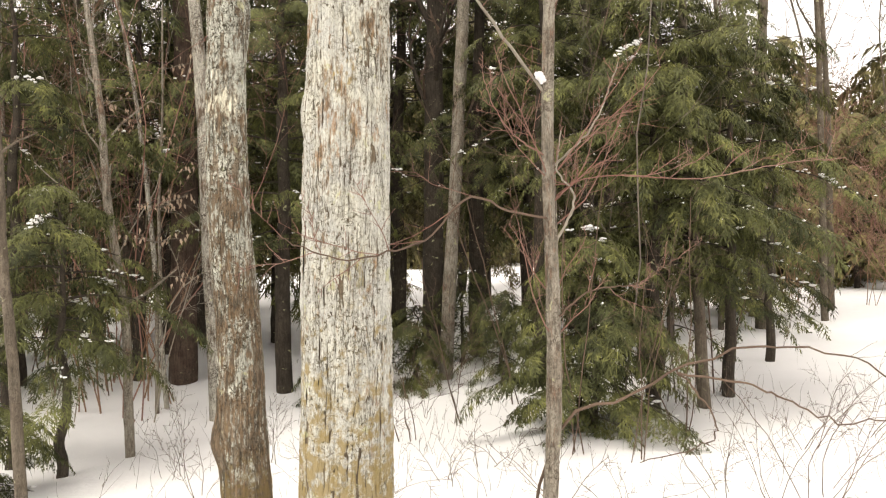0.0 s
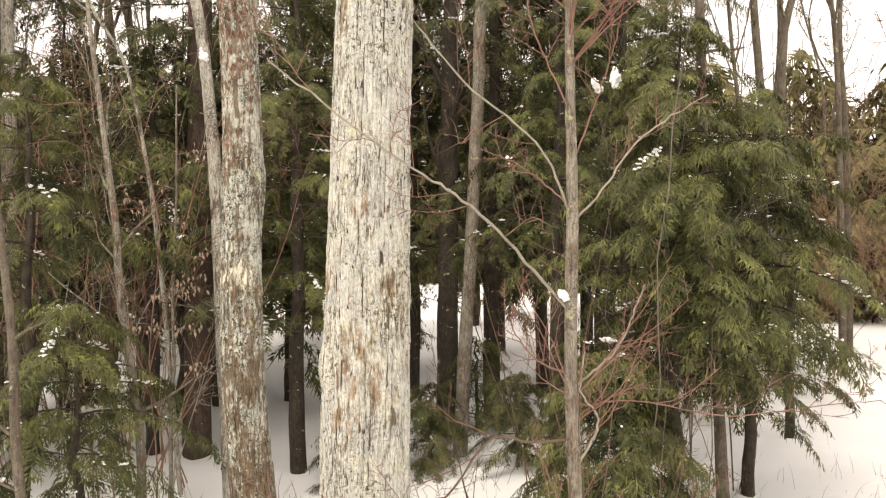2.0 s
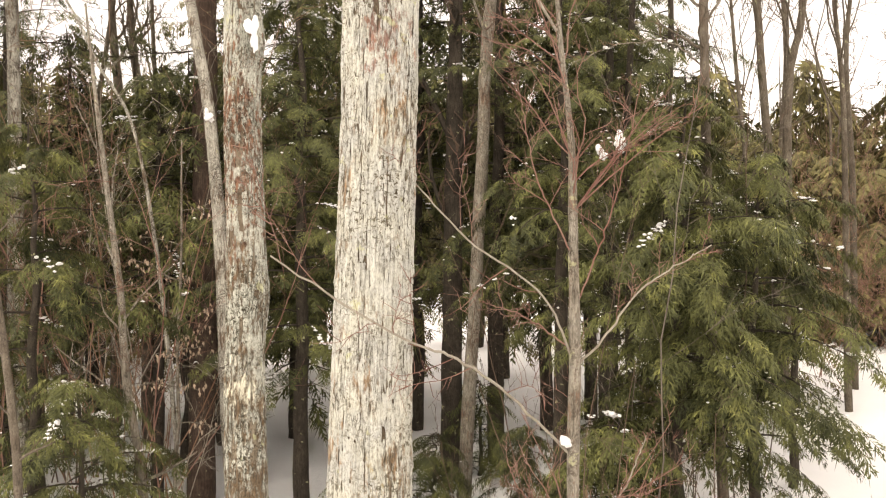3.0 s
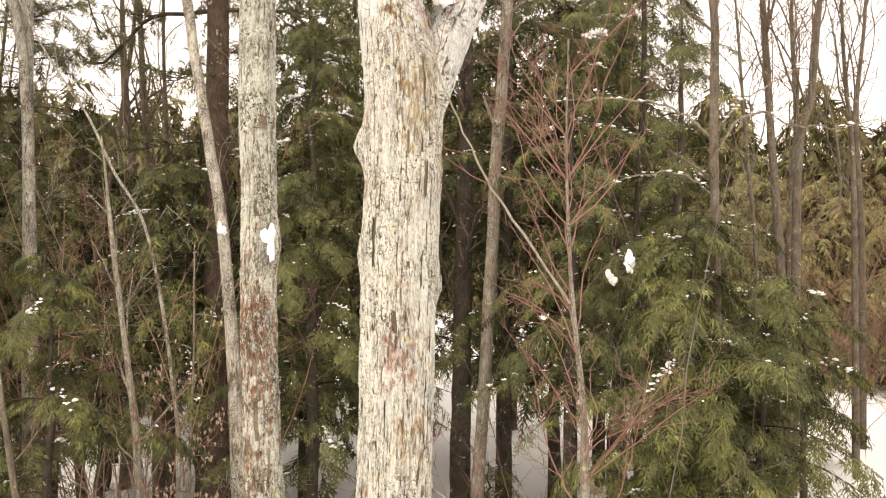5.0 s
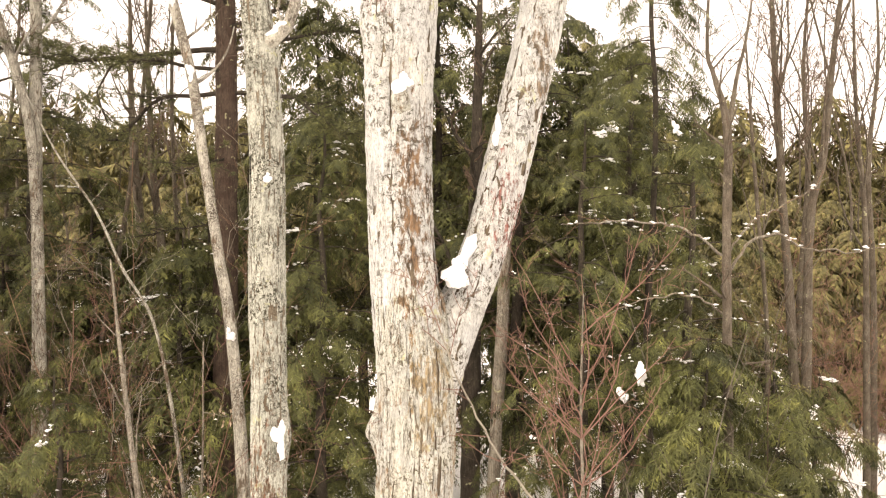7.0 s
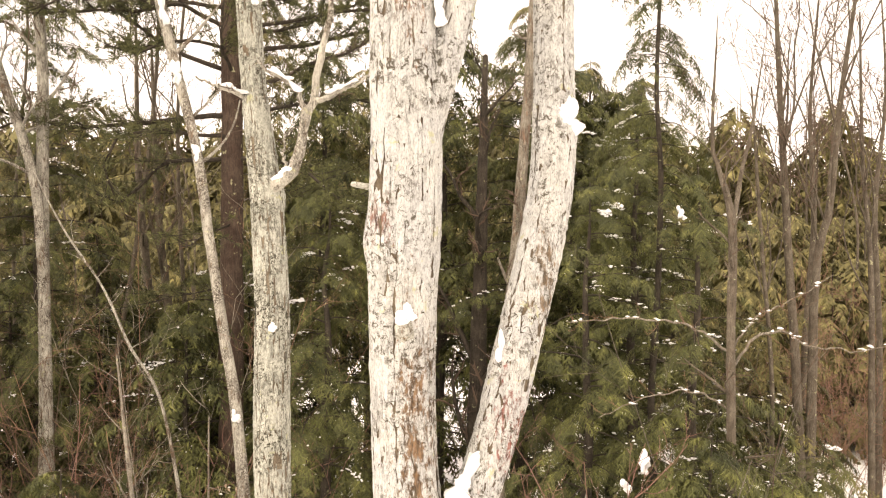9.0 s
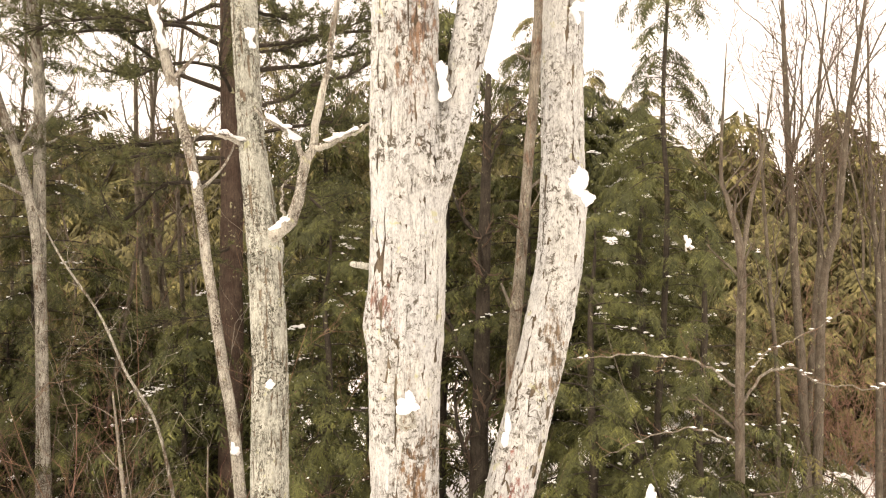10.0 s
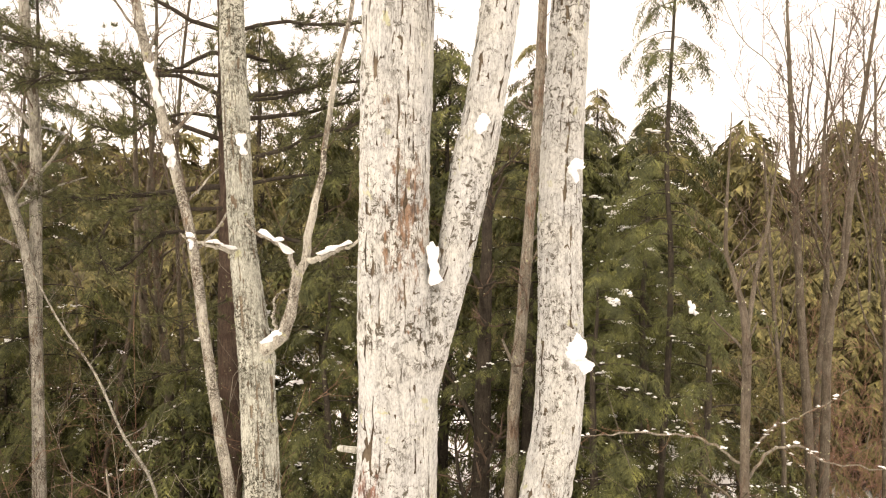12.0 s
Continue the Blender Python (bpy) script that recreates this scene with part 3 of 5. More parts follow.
# ---- the three big pale stems ----
def big_maple():
    base = (-0.52, 4.2, float(ground(-0.52, 4.2)))
    ob = thing("maple_tree", base, "large forked maple with pale shaggy peeling bark", "tree")
    main = Stem([(-0.53, 4.2, -0.3, 0.30), (-0.52, 4.2, 0.3, 0.255), (-0.51, 4.2, 0.9, 0.233), (-0.50, 4.2, 1.5, 0.222), (-0.50, 4.2, 2.3, 0.213), (-0.49, 4.2, 3.1, 0.205), (-0.48, 4.2, 4.0, 0.19),
                 (-0.46, 4.25, 4.9, 0.185), (-0.46, 4.32, 5.6, 0.196), (-0.455, 4.36, 6.1, 0.203), (-0.45, 4.4, 6.5, 0.205), (-0.47, 4.44, 6.9, 0.205), (-0.515, 4.475, 7.25, 0.185)],
                3, [(6.5, 3.14, 0.07, 0.10), (5.9, 3.0, 0.025, 0.12), (2.9, 3.1, 0.02, 0.1), (5.75, 0.1, 0.03, 0.08)], 300)
    top = Stem([(-0.45, 4.42, 6.7, 0.19), (-0.48, 4.45, 7.0, 0.196), (-0.52, 4.48, 7.3, 0.183), (-0.55, 4.5, 7.7, 0.176), (-0.565, 4.48, 8.3, 0.182),
                (-0.56, 4.46, 8.7, 0.19), (-0.55, 4.41, 9.25, 0.182), (-0.565, 4.36, 9.6, 0.168), (-0.575, 4.34, 10.3, 0.157), (-0.57, 4.33, 11.1, 0.16), (-0.56, 4.3, 12.5, 0.14), (-0.5, 4.3, 14.0, 0.12)],
               5, [(8.7, 3.2, 0.03, 0.12)], 200)
    fork = Stem([(-0.44, 4.46, 6.35, 0.13), (-0.36, 4.5, 6.75, 0.145), (-0.25, 4.55, 7.05, 0.132), (-0.13, 4.6, 7.35, 0.122), (-0.04, 4.63, 7.65, 0.122), (0.03, 4.67, 7.95, 0.128), (0.11, 4.72, 8.3, 0.124), (0.19, 4.77, 8.65, 0.128),
                 (0.25, 4.81, 9.0, 0.127), (0.27, 4.83, 9.3, 0.128), (0.265, 4.86, 9.66, 0.119), (0.26, 4.91, 10.3, 0.115), (0.30, 4.97, 11.3, 0.103), (0.36, 5.0, 12.6, 0.09), (0.4, 5.0, 14.0, 0.07)],
                4, [(9.36, 0.0, 0.055, 0.09), (8.15, 3.3, 0.02, 0.08)], 300)
    upper = Stem([(-0.47, 4.4, 9.2, 0.09), (-0.40, 4.39, 9.5, 0.092), (-0.31, 4.4, 9.81, 0.08), (-0.255, 4.41, 10.1, 0.086), (-0.21, 4.42, 10.36, 0.094), (-0.16, 4.43, 10.63, 0.088), (-0.08, 4.46, 11.2, 0.086), (0.02, 4.5, 12.2, 0.07), (0.1, 4.5, 13.5, 0.05)], 6, [(10.45, 0.0, 0.02, 0.08)], 160)
    for name, st, wide, long, gap, miss, skin in (("trunk", main, 0.022, (0.05, 0.3), 0.06, 0.012, BARK_MAIN), ("upper_trunk", top, 0.034, (0.06, 0.3), 0.04, 0.008, BARK_UPPER),
                                                  ("right_stem", fork, 0.034, (0.05, 0.24), 0.04, 0.008, BARK_UPPER), ("upper_stem", upper, 0.034, (0.05, 0.22), 0.04, 0.008, BARK_UPPER)):
        trunk = part(name, st.body(56 if st in (main, top) else 40), BARK_MAIN_UNDER, ob)
        part("shaggy_bark", st.plates(wide, long, (0.004, 0.010) if st is main else (0.003, 0.007), gap, miss), skin, trunk, "pale flaking bark plates", kind="stuff")
    rng = np.random.default_rng(9)
    for p, d, r in (((-0.54, 4.36, 8.2), (0, -0.1, 0.06), 0.05), ((0.3, 4.84, 9.3), (0.075, -0.02, 0.03), 0.07), ((-0.7, 4.4, 8.98), (-0.14, -0.03, 0.02), 0.016)):
        g = Geo()
        p, d = np.array(p), np.array(d)
        tube(g, [p - d * 0.3, p + d * 0.4, p + d * 0.9, p + d], [r * 1.25, r * 1.05, r * 0.95, r * 0.6], 12, 0.06, rng)
        part("branch_stub", g, BARK_MAIN, ob, "broken branch stub")
    return main, fork, upper


MAIN, FORK, UPPER = big_maple()


def left_maple():
    base = (-1.47, 6.1, float(ground(-1.47, 6.1)))
    ob = thing("maple_tree", base, "slender maple with mottled grey and brown bark", "tree")
    st = Stem([(-1.46, 6.1, -0.4, 0.215), (-1.48, 6.1, 0.32, 0.185), (-1.52, 6.1, 0.92, 0.178), (-1.54, 6.1, 1.52, 0.165), (-1.62, 6.12, 2.38, 0.158), (-1.655, 6.16, 3.24, 0.15), (-1.67, 6.22, 4.3, 0.146), (-1.72, 6.29, 5.2, 0.14), (-1.76, 6.42, 6.27, 0.138),
               (-1.82, 6.56, 7.2, 0.142), (-1.85, 6.66, 8.15, 0.133), (-1.94, 6.76, 9.1, 0.122), (-2.09, 6.9, 10.0, 0.095), (-2.21, 7.09, 10.95, 0.1), (-2.32, 7.29, 12.0, 0.092), (-2.4, 7.5, 14.0, 0.06)],
              8, [(0.75, 3.14, 0.055, 0.14), (5.95, 0.2, 0.035, 0.16), (9.0, 0.1, 0.03, 0.1), (4.0, 0.2, 0.03, 0.2)], 340)
    trunk = part("trunk", st.body(44), BARK_LEFT_UNDER, ob)
    part("shaggy_bark", st.plates(0.03, (0.06, 0.26), (0.003, 0.008), 0.16, 0.08), BARK_LEFT, trunk, "mottled bark plates with lichen", kind="stuff")
    rng = np.random.default_rng(18)
    arms = (([(-1.93, 6.74, 9.06), (-1.79, 6.68, 9.14), (-1.69, 6.65, 9.24), (-1.61, 6.62, 9.47), (-1.58, 6.62, 9.68), (-1.52, 6.65, 9.81), (-1.49, 6.65, 10.07), (-1.45, 6.68, 10.29), (-1.39, 6.7, 10.69), (-1.3, 6.75, 11.35), (-1.2, 6.8, 11.84), (-1.05, 6.9, 13.4)], 0.06, 0.014),
            ([(-1.52, 6.65, 9.81), (-1.36, 6.6, 9.84), (-1.25, 6.58, 9.9), (-1.14, 6.55, 9.93), (-1.0, 6.5, 10.05)], 0.026, 0.008),
            ([(-1.58, 6.62, 9.66), (-1.63, 6.58, 9.85), (-1.72, 6.55, 9.95), (-1.86, 6.5, 10.01), (-1.95, 6.48, 10.1)], 0.026, 0.008),
            ([(-2.05, 6.84, 9.8), (-2.18, 6.78, 9.88), (-2.29, 6.7, 9.91), (-2.5, 6.65, 10.0)], 0.026, 0.008),
            ([(-1.74, 6.67, 9.18), (-1.76, 6.64, 9.4), (-1.72, 6.62, 9.55), (-1.6, 6.6, 9.6)], 0.016, 0.006))
    for pts, r0, r1 in arms:
        g, tw = Geo(), Geo()
        ln = spline(pts, 30)
        ln[2:-1] += rng.normal(0, 0.006, (27, 3))
        tube(g, ln, np.linspace(r0 ** 0.5, r1 ** 0.5, 30) ** 2, 8, 0.05, rng)
        ramify(tw, rng, ln, 0.007, 2, 0.8, 6, 0.3, 0.1)
        limb = part("limb", g, BARK_BIRCH, ob, "pale crooked side branch")
        part("twigwork", tw, TWIG_BROWN, limb, kind="stuff")
    return st


LEFT = left_maple()


# ---- the slim sapling with red twigs ----
def red_sapling():
    base = (0.64, 4.85, float(ground(0.64, 4.85)))
    ob = thing("sapling", base, "slim grey sapling with reddish spreading twigs", "tree")
    rng = np.random.default_rng(31)
    s = spline([(0.64, 4.85, -0.2, 0.05), (0.65, 4.85, 0.7, 0.046), (0.67, 4.85, 1.3, 0.047), (0.66, 4.85, 2.0, 0.043), (0.63, 4.85, 2.85, 0.038), (0.635, 4.85, 3.7, 0.035), (0.62, 4.85, 4.5, 0.028), (0.605, 4.85, 5.0, 0.02), (0.53, 4.86, 5.7, 0.013), (0.49, 4.86, 6.5, 0.008), (0.5, 4.9, 7.2, 0.004)], 60)
    g = Geo()
    tube(g, s[:, :3], s[:, 3], 12, 0.05, rng)
    part("trunk", g, BARK_GREY, ob)
    limbs = (
        ([(0.61, 4.85, 3.14), (0.35, 4.65, 3.42), (0.1, 4.4, 3.67), (-0.11, 4.2, 3.81), (-0.27, 4.0, 3.89), (-0.59, 3.75, 4.11), (-0.86, 3.6, 4.31)], 0.010, 0.004, TWIG_PALE),
        ([(0.62, 4.85, 3.7), (0.44, 4.75, 4.07), (0.02, 4.5, 4.38), (-0.27, 4.3, 4.68), (-0.43, 4.2, 4.86)], 0.008, 0.003, TWIG_PALE),
        ([(0.64, 4.85, 3.65), (0.82, 4.8, 3.86), (0.98, 4.75, 4.1), (1.19, 4.7, 4.26), (1.38, 4.7, 4.37)], 0.008, 0.003, TWIG_PALE),
        ([(0.62, 4.85, 3.75), (0.33, 4.7, 3.96), (0.14, 4.6, 4.03)], 0.006, 0.0025, TWIG_RED),
        ([(0.65, 4.85, 2.38), (0.37, 4.6, 2.42), (0.14, 4.4, 2.48), (-0.07, 4.2, 2.26), (-0.26, 4.0, 2.19), (-0.44, 3.85, 2.15), (-0.62, 3.8, 2.19), (-0.78, 3.8, 2.26)], 0.008, 0.0025, TWIG_BROWN),
        ([(0.66, 4.85, 2.2), (0.76, 4.8, 2.41), (0.77, 4.78, 2.54), (0.68, 4.8, 2.67), (0.7, 4.78, 2.9)], 0.009, 0.004, TWIG_PALE),
        ([(0.65, 4.85, 2.58), (1.01, 4.7, 2.63), (1.41, 4.5, 2.59), (1.87, 4.4, 2.67), (2.2, 4.4, 2.7)], 0.0042, 0.002, TWIG_RED),
        ([(0.65, 4.85, 2.68), (0.89, 4.75, 2.94), (1.02, 4.7, 3.29)], 0.009, 0.003, TWIG_PALE),
        ([(0.63, 4.85, 2.75), (0.42, 4.7, 2.86), (0.28, 4.6, 3.03), (0.22, 4.55, 3.2)], 0.006, 0.0025, TWIG_RED),
        ([(0.52, 4.85, 5.62), (0.12, 4.6, 6.17), (-0.01, 4.5, 6.36), (-0.19, 4.35, 6.72), (-0.29, 4.2, 6.99), (-0.39, 4.1, 7.26)], 0.009, 0.003, TWIG_PALE),
        ([(0.64, 4.85, 4.0), (0.85, 4.8, 4.6), (1.0, 4.8, 5.3)], 0.006, 0.0025, TWIG_RED),
        ([(0.62, 4.85, 4.3), (0.4, 4.75, 4.75), (0.3, 4.7, 5.2)], 0.006, 0.0025, TWIG_RED),
        ([(0.65, 4.85, 1.75), (0.85, 4.7, 1.95), (1.1, 4.6, 2.0), (1.3, 4.5, 2.15)], 0.007, 0.002, TWIG_BROWN))
    for k, (pts, r0, r1, skin) in enumerate(limbs):
        g, tw = Geo(), Geo()
        ln = spline(pts, 30)
        ln[2:-1] += rng.normal(0, 0.0035, (27, 3))
        tube(g, ln, np.linspace(r0, r1, 30), 6, 0.08, rng)
        ramify(tw, rng, ln, 0.007, 2, 0.8, 9, 0.36, 0.12, rmin=0.0024)
        limb = part("limb", g, skin, ob)
        part("twigwork", tw, TWIG_RED, limb, "fine reddish twigs", kind="stuff")
    low = [i for i in range(len(s)) if 1.3 < s[i, 2] < 3.2]
    for k in range(54):
        g, tw = Geo(), Geo()
        i = rng.integers(34, 58) if k < 40 else low[rng.integers(0, len(low))]
        az = rng.random() * 6.283
        ln = twig(g, rng, s[i, :3], (math.cos(az), math.sin(az), 0.9), rng.uniform(0.4, 1.1), 0.005, 4, 7, 0.14, 0.03)
        ramify(tw, rng, ln, 0.004, 2, 0.7, 5, 0.45, 0.12)
        limb = part("limb", g, TWIG_RED, ob)
        part("twigwork", tw, TWIG_RED, limb, kind="stuff")


red_sapling()

# ---- other bare stems, near to far ----
bare_tree("sapling", [(-2.88, 5.6, -0.3, 0.048), (-2.93, 5.6, 0.48, 0.042), (-2.99, 5.6, 1.42, 0.038), (-3.06, 5.6, 2.15, 0.034), (-3.09, 5.6, 2.9, 0.03), (-3.2, 5.6, 3.8, 0.025), (-3.36, 5.6, 4.86, 0.018), (-3.5, 5.6, 6.0, 0.008)], 41,
          "thin brown sapling with flaking bark", "bare saplings", BARK_BROWN, TWIG_BROWN, 9, 0.5, 0.3, 2, 4)
bare_tree("leaning_tree", [(-3.1, 11.2, -0.4, 0.13), (-3.25, 11.2, 2.5, 0.108), (-3.34, 11.2, 4.18, 0.096), (-3.52, 11.26, 6.03, 0.084), (-3.74, 11.3, 7.3, 0.078), (-4.02, 11.48, 8.6, 0.075), (-4.28, 11.7, 9.83, 0.074), (-4.69, 11.93, 11.1, 0.076), (-5.0, 12.0, 12.25, 0.075), (-5.25, 12.0, 13.3, 0.06), (-5.6, 12.0, 15.5, 0.03)], 42,
          "thin leaning tree with pale snow-dusted bark", "bare trees", BARK_BIRCH, TWIG_BROWN, 8, 1.6, 0.6, 2, 4)
bare_tree("birch_tree", [(-7.2, 13.2, -0.5, 0.12), (-7.35, 13.2, 3.0, 0.11), (-7.42, 13.3, 6.2, 0.1), (-7.58, 13.5, 9.0, 0.1), (-7.66, 13.6, 11.6, 0.09), (-7.86, 13.6, 13.7, 0.08), (-8.1, 13.6, 17.0, 0.04)], 43,
          "pale straight tree with mottled bark", "bare trees", BARK_BIRCH, TWIG_BROWN, 10, 1.6, 0.55, 2, 4)
bare_tree("birch_tree", [(-7.1, 13.0, -0.5, 0.1), (-7.3, 13.2, 5.0, 0.09), (-7.5, 13.3, 8.6, 0.085), (-7.75, 13.3, 10.0, 0.08), (-8.3, 13.3, 11.6, 0.07), (-8.9, 13.3, 14.0, 0.04)], 44,
          "pale stem leaning out beside a straight one", "bare trees", BARK_BIRCH, TWIG_BROWN, 8, 1.6, 0.55, 2, 4)
bare_tree("young_tree", [(0.02, 13.6, -0.5, 0.13), (0.12, 13.6, 1.7, 0.115), (0.22, 13.6, 3.6, 0.108), (0.33, 13.6, 6.0, 0.105), (0.36, 13.6, 7.2, 0.1), (0.46, 13.6, 8.6, 0.1), (0.56, 13.6, 10.2, 0.09), (0.66, 13.6, 12.0, 0.088), (0.72, 13.6, 13.8, 0.075), (0.8, 13.6, 16.5, 0.03)], 45,
          "slim grey tree with rough bark", "bare trees", BARK_GREY, TWIG_BROWN, 10, 1.5, 0.5, 2, 4)
FORKED = bare_tree("young_tree", [(3.3, 10.1, -0.1, 0.1), (3.26, 10.1, 0.5, 0.08), (3.16, 10.1, 2.2, 0.066), (3.04, 10.13, 3.9, 0.06), (3.0, 10.15, 5.6, 0.058), (2.96, 10.18, 7.5, 0.055), (2.97, 10.26, 8.9, 0.05), (2.83, 10.39, 9.6, 0.03), (2.75, 10.42, 10.0, 0.024), (2.78, 10.4, 11.5, 0.006)], 46,
          "straight young tree with forked top", "bare trees", BARK_BROWN, TWIG_BROWN, 14, 1.1, 0.45, 2, 4,
          fork=[(2.97, 10.26, 8.85, 0.035), (3.08, 10.4, 9.3, 0.03), (3.16, 10.5, 9.65, 0.024), (3.26, 10.5, 10.1, 0.018), (3.4, 10.5, 11.2, 0.006)])
bare_tree("leaning_sapling", [(-3.72, 9.6, -0.4, 0.06), (-3.75, 9.6, 0.4, 0.055), (-3.77, 9.6, 1.13, 0.054), (-3.86, 9.6, 1.94, 0.05), (-4.0, 9.6, 2.8, 0.048), (-4.08, 9.6, 3.85, 0.042), (-4.3, 9.6, 5.5, 0.03), (-4.5, 9.6, 7.2, 0.012)], 48,
          "thin bent sapling with light grey bark", "bare saplings", BARK_GREY, TWIG_BROWN, 14, 1.2, 0.35, 2, 4)
bare_tree("leaning_sapling", [(-4.1, 12.0, -0.3, 0.04), (-4.45, 12.0, 3.5, 0.032), (-4.9, 12.05, 6.0, 0.024), (-5.42, 12.0, 7.0, 0.021), (-5.85, 12.05, 7.85, 0.018), (-6.42, 12.0, 8.7, 0.015), (-6.9, 12.0, 9.6, 0.008)], 49,
          "dead leaning sapling dusted with snow", "bare saplings", BARK_BIRCH, TWIG_GREY, 8, 0.7, 0.4, 2, 3)


def long_limbs():
    """Long snow-dotted limbs low on the forked young tree."""
    rng = np.random.default_rng(47)
    for pts, r in (([(2.97, 10.2, 7.3), (2.7, 10.1, 7.5), (2.3, 10.0, 7.68), (1.8, 9.9, 7.74), (1.3, 9.85, 7.72), (0.9, 9.8, 7.7)], 0.02),
                   ([(2.98, 10.2, 7.1), (3.2, 10.1, 7.5), (3.5, 10.0, 7.62), (3.8, 9.95, 7.45), (4.2, 9.9, 7.4), (4.8, 9.8, 7.5)], 0.02),
                   ([(2.98, 10.2, 7.35), (3.25, 10.2, 7.75), (3.6, 10.1, 7.95), (4.1, 10.0, 8.3)], 0.014),
                   ([(2.97, 10.2, 6.6), (2.5, 10.0, 6.85), (1.9, 9.9, 6.8), (1.3, 9.8, 6.55)], 0.014)):
        g, tw = Geo(), Geo()
        ln = spline(pts, 24)
        ln[2:-1] += rng.normal(0, 0.012, (21, 3))
        tube(g, ln, np.linspace(r, 0.005, 24), 6, 0.06, rng)
        ramify(tw, rng, ln, 0.008, 2, 0.7, 8, 0.22, 0.08, rmin=0.0035)
        limb = part("limb", g, BARK_GREY, FORKED, "crooked limb dotted with snow")
        part("twigwork", tw, TWIG_RUST, limb, kind="stuff")
        for w in range(9):
            q = ln[rng.integers(3, 23)]
            SNOW_BITS.append((q + (0, 0, 0.02), rng.uniform(0.018, 0.034), 0.0))


long_limbs()


# ---- white pine with long dark limbs ----
def white_pine(x, y, h, seed, limb_rows, label, r0=0.24):
    rng = np.random.default_rng(seed)
    z0 = float(ground(x, y))
    ob = thing("pine_tree", (x, y, z0), label, "tree")
    s = spline([(x, y, z0 - 0.2, r0), (x + 0.05, y, z0 + 0.25 * h, r0 * 0.86), (x + 0.02, y, z0 + 0.5 * h, r0 * 0.74), (x - 0.12, y, z0 + 0.75 * h, r0 * 0.5), (x - 0.2, y, z0 + h, 0.03)], 60)
    g = Geo()
    tube(g, s[:, :3], s[:, 3], 14, 0.05, rng)
    part("trunk", g, BARK_PINE, ob)
    for z, az, ln, r, rise in limb_rows:
        lg, tw, leaf = Geo(), Geo(), Geo()
        P, W = [], []
        i = int(np.argmin(np.abs(s[:, 2] - z)))
        d = np.array([math.cos(radians(az)), math.sin(radians(az)), rise])
        line = twig(lg, rng, s[i, :3], d, ln, r * 0.85, 7, 12, 0.13, 0.012)
        for k in range(int(ln * 11)):
            u = rng.uniform(0.3, 1.0)
            j = min(int(u * 12), 11)
            ax = line[j + 1] - line[j]
            ax = ax / np.linalg.norm(ax)
            side = np.cross(ax, (0, 0, 1)) * rng.choice([-1, 1]) * rng.uniform(0.4, 1)
            sub = twig(tw, rng, line[j], ax * 0.7 + side + (0, 0, rng.uniform(-0.1, 0.45)), rng.uniform(0.35, 1.1), 0.009, 4, 6, 0.16, 0.03)
            for q in range(13):
                P.append(sub[rng.integers(2, 7)])
                W.append(sub[-1] - sub[-2] + 0.5 * rng.standard_normal(3) * np.linalg.norm(sub[-1] - sub[-2]))
        limb = part("limb", lg, BARK_DARK, ob)
        part("twigwork", tw, BARK_DARK, limb, kind="stuff")
        # needle tufts: thin blades fanned about each twig
        P, W = np.array(P), np.array(W)
        W /= np.linalg.norm(W, axis=1)[:, None]
        m = 7
        d = W[:, None] + 0.75 * rng.standard_normal((len(P), m, 3))
        d /= np.linalg.norm(d, axis=2)[..., None]
        side = np.cross(d, rng.standard_normal(d.shape))
        side /= np.linalg.norm(side, axis=2)[..., None]
        nl = rng.uniform(0.08, 0.15, (len(P), m, 1))
        a = np.repeat(P[:, None], m, 1)
        v = np.stack([a, a + d * nl * 0.5 + side * 0.0055, a + d * nl, a + d * nl * 0.5 - side * 0.0055], 2).reshape(-1, 3)
        leaf.add(v, np.arange(len(v)).reshape(-1, 4))
        part("needle_mass", leaf, PINE, limb, smooth=False, kind="stuff")


BARK_PINE = bark("brown_pine_bark", (0.09, 0.06, 0.045), (0.13, 0.095, 0.072), (0.05, 0.038, 0.03), (0.15, 0.08, 0.055), 0.52, 0.6, None, 1, 0.8)
white_pine(-4.52, 14.0, 22.0, 51, [(9.9, 185, 3.6, 0.05, 0.02), (10.1, 350, 3.0, 0.05, 0.25), (10.7, 200, 4.2, 0.06, 0.0), (11.1, 320, 3.2, 0.05, 0.05), (11.4, 175, 3.4, 0.055, 0.3), (11.7, 15, 3.4, 0.055, 0.12), (12.1, 215, 3.4, 0.05, 0.35),
                                    (12.4, 335, 3.4, 0.05, 0.15), (12.8, 160, 3.6, 0.05, 0.25), (13.0, 40, 3.0, 0.05, 0.2), (13.5, 195, 3.6, 0.05, 0.25), (13.8, 300, 2.6, 0.045, 0.2), (14.3, 10, 3.2, 0.045, 0.25), (14.9, 180, 3.0, 0.045, 0.3), (15.6, 250, 2.6, 0.04, 0.3),
                                    (16.4, 60, 2.8, 0.04, 0.3), (17.3, 130, 2.4, 0.035, 0.3), (18.4, 340, 2.2, 0.03, 0.35), (19.6, 220, 1.8, 0.03, 0.4), (8.7, 250, 1.6, 0.03, -0.05), (7.6, 190, 1.4, 0.02, -0.1), (9.3, 20, 1.8, 0.03, 0.1), (10.4, 230, 3.0, 0.045, 0.05), (10.9, 5, 3.2, 0.045, 0.1), (11.9, 250, 2.8, 0.04, 0.15), (12.6, 190, 3.8, 0.045, 0.12), (13.3, 345, 3.4, 0.045, 0.12), (14.0, 205, 3.4, 0.04, 0.2), (12.2, 30, 3.2, 0.04, 0.0), (11.5, 290, 2.4, 0.04, 0.1)],
           "tall pine with brown trunk and dark spreading limbs")
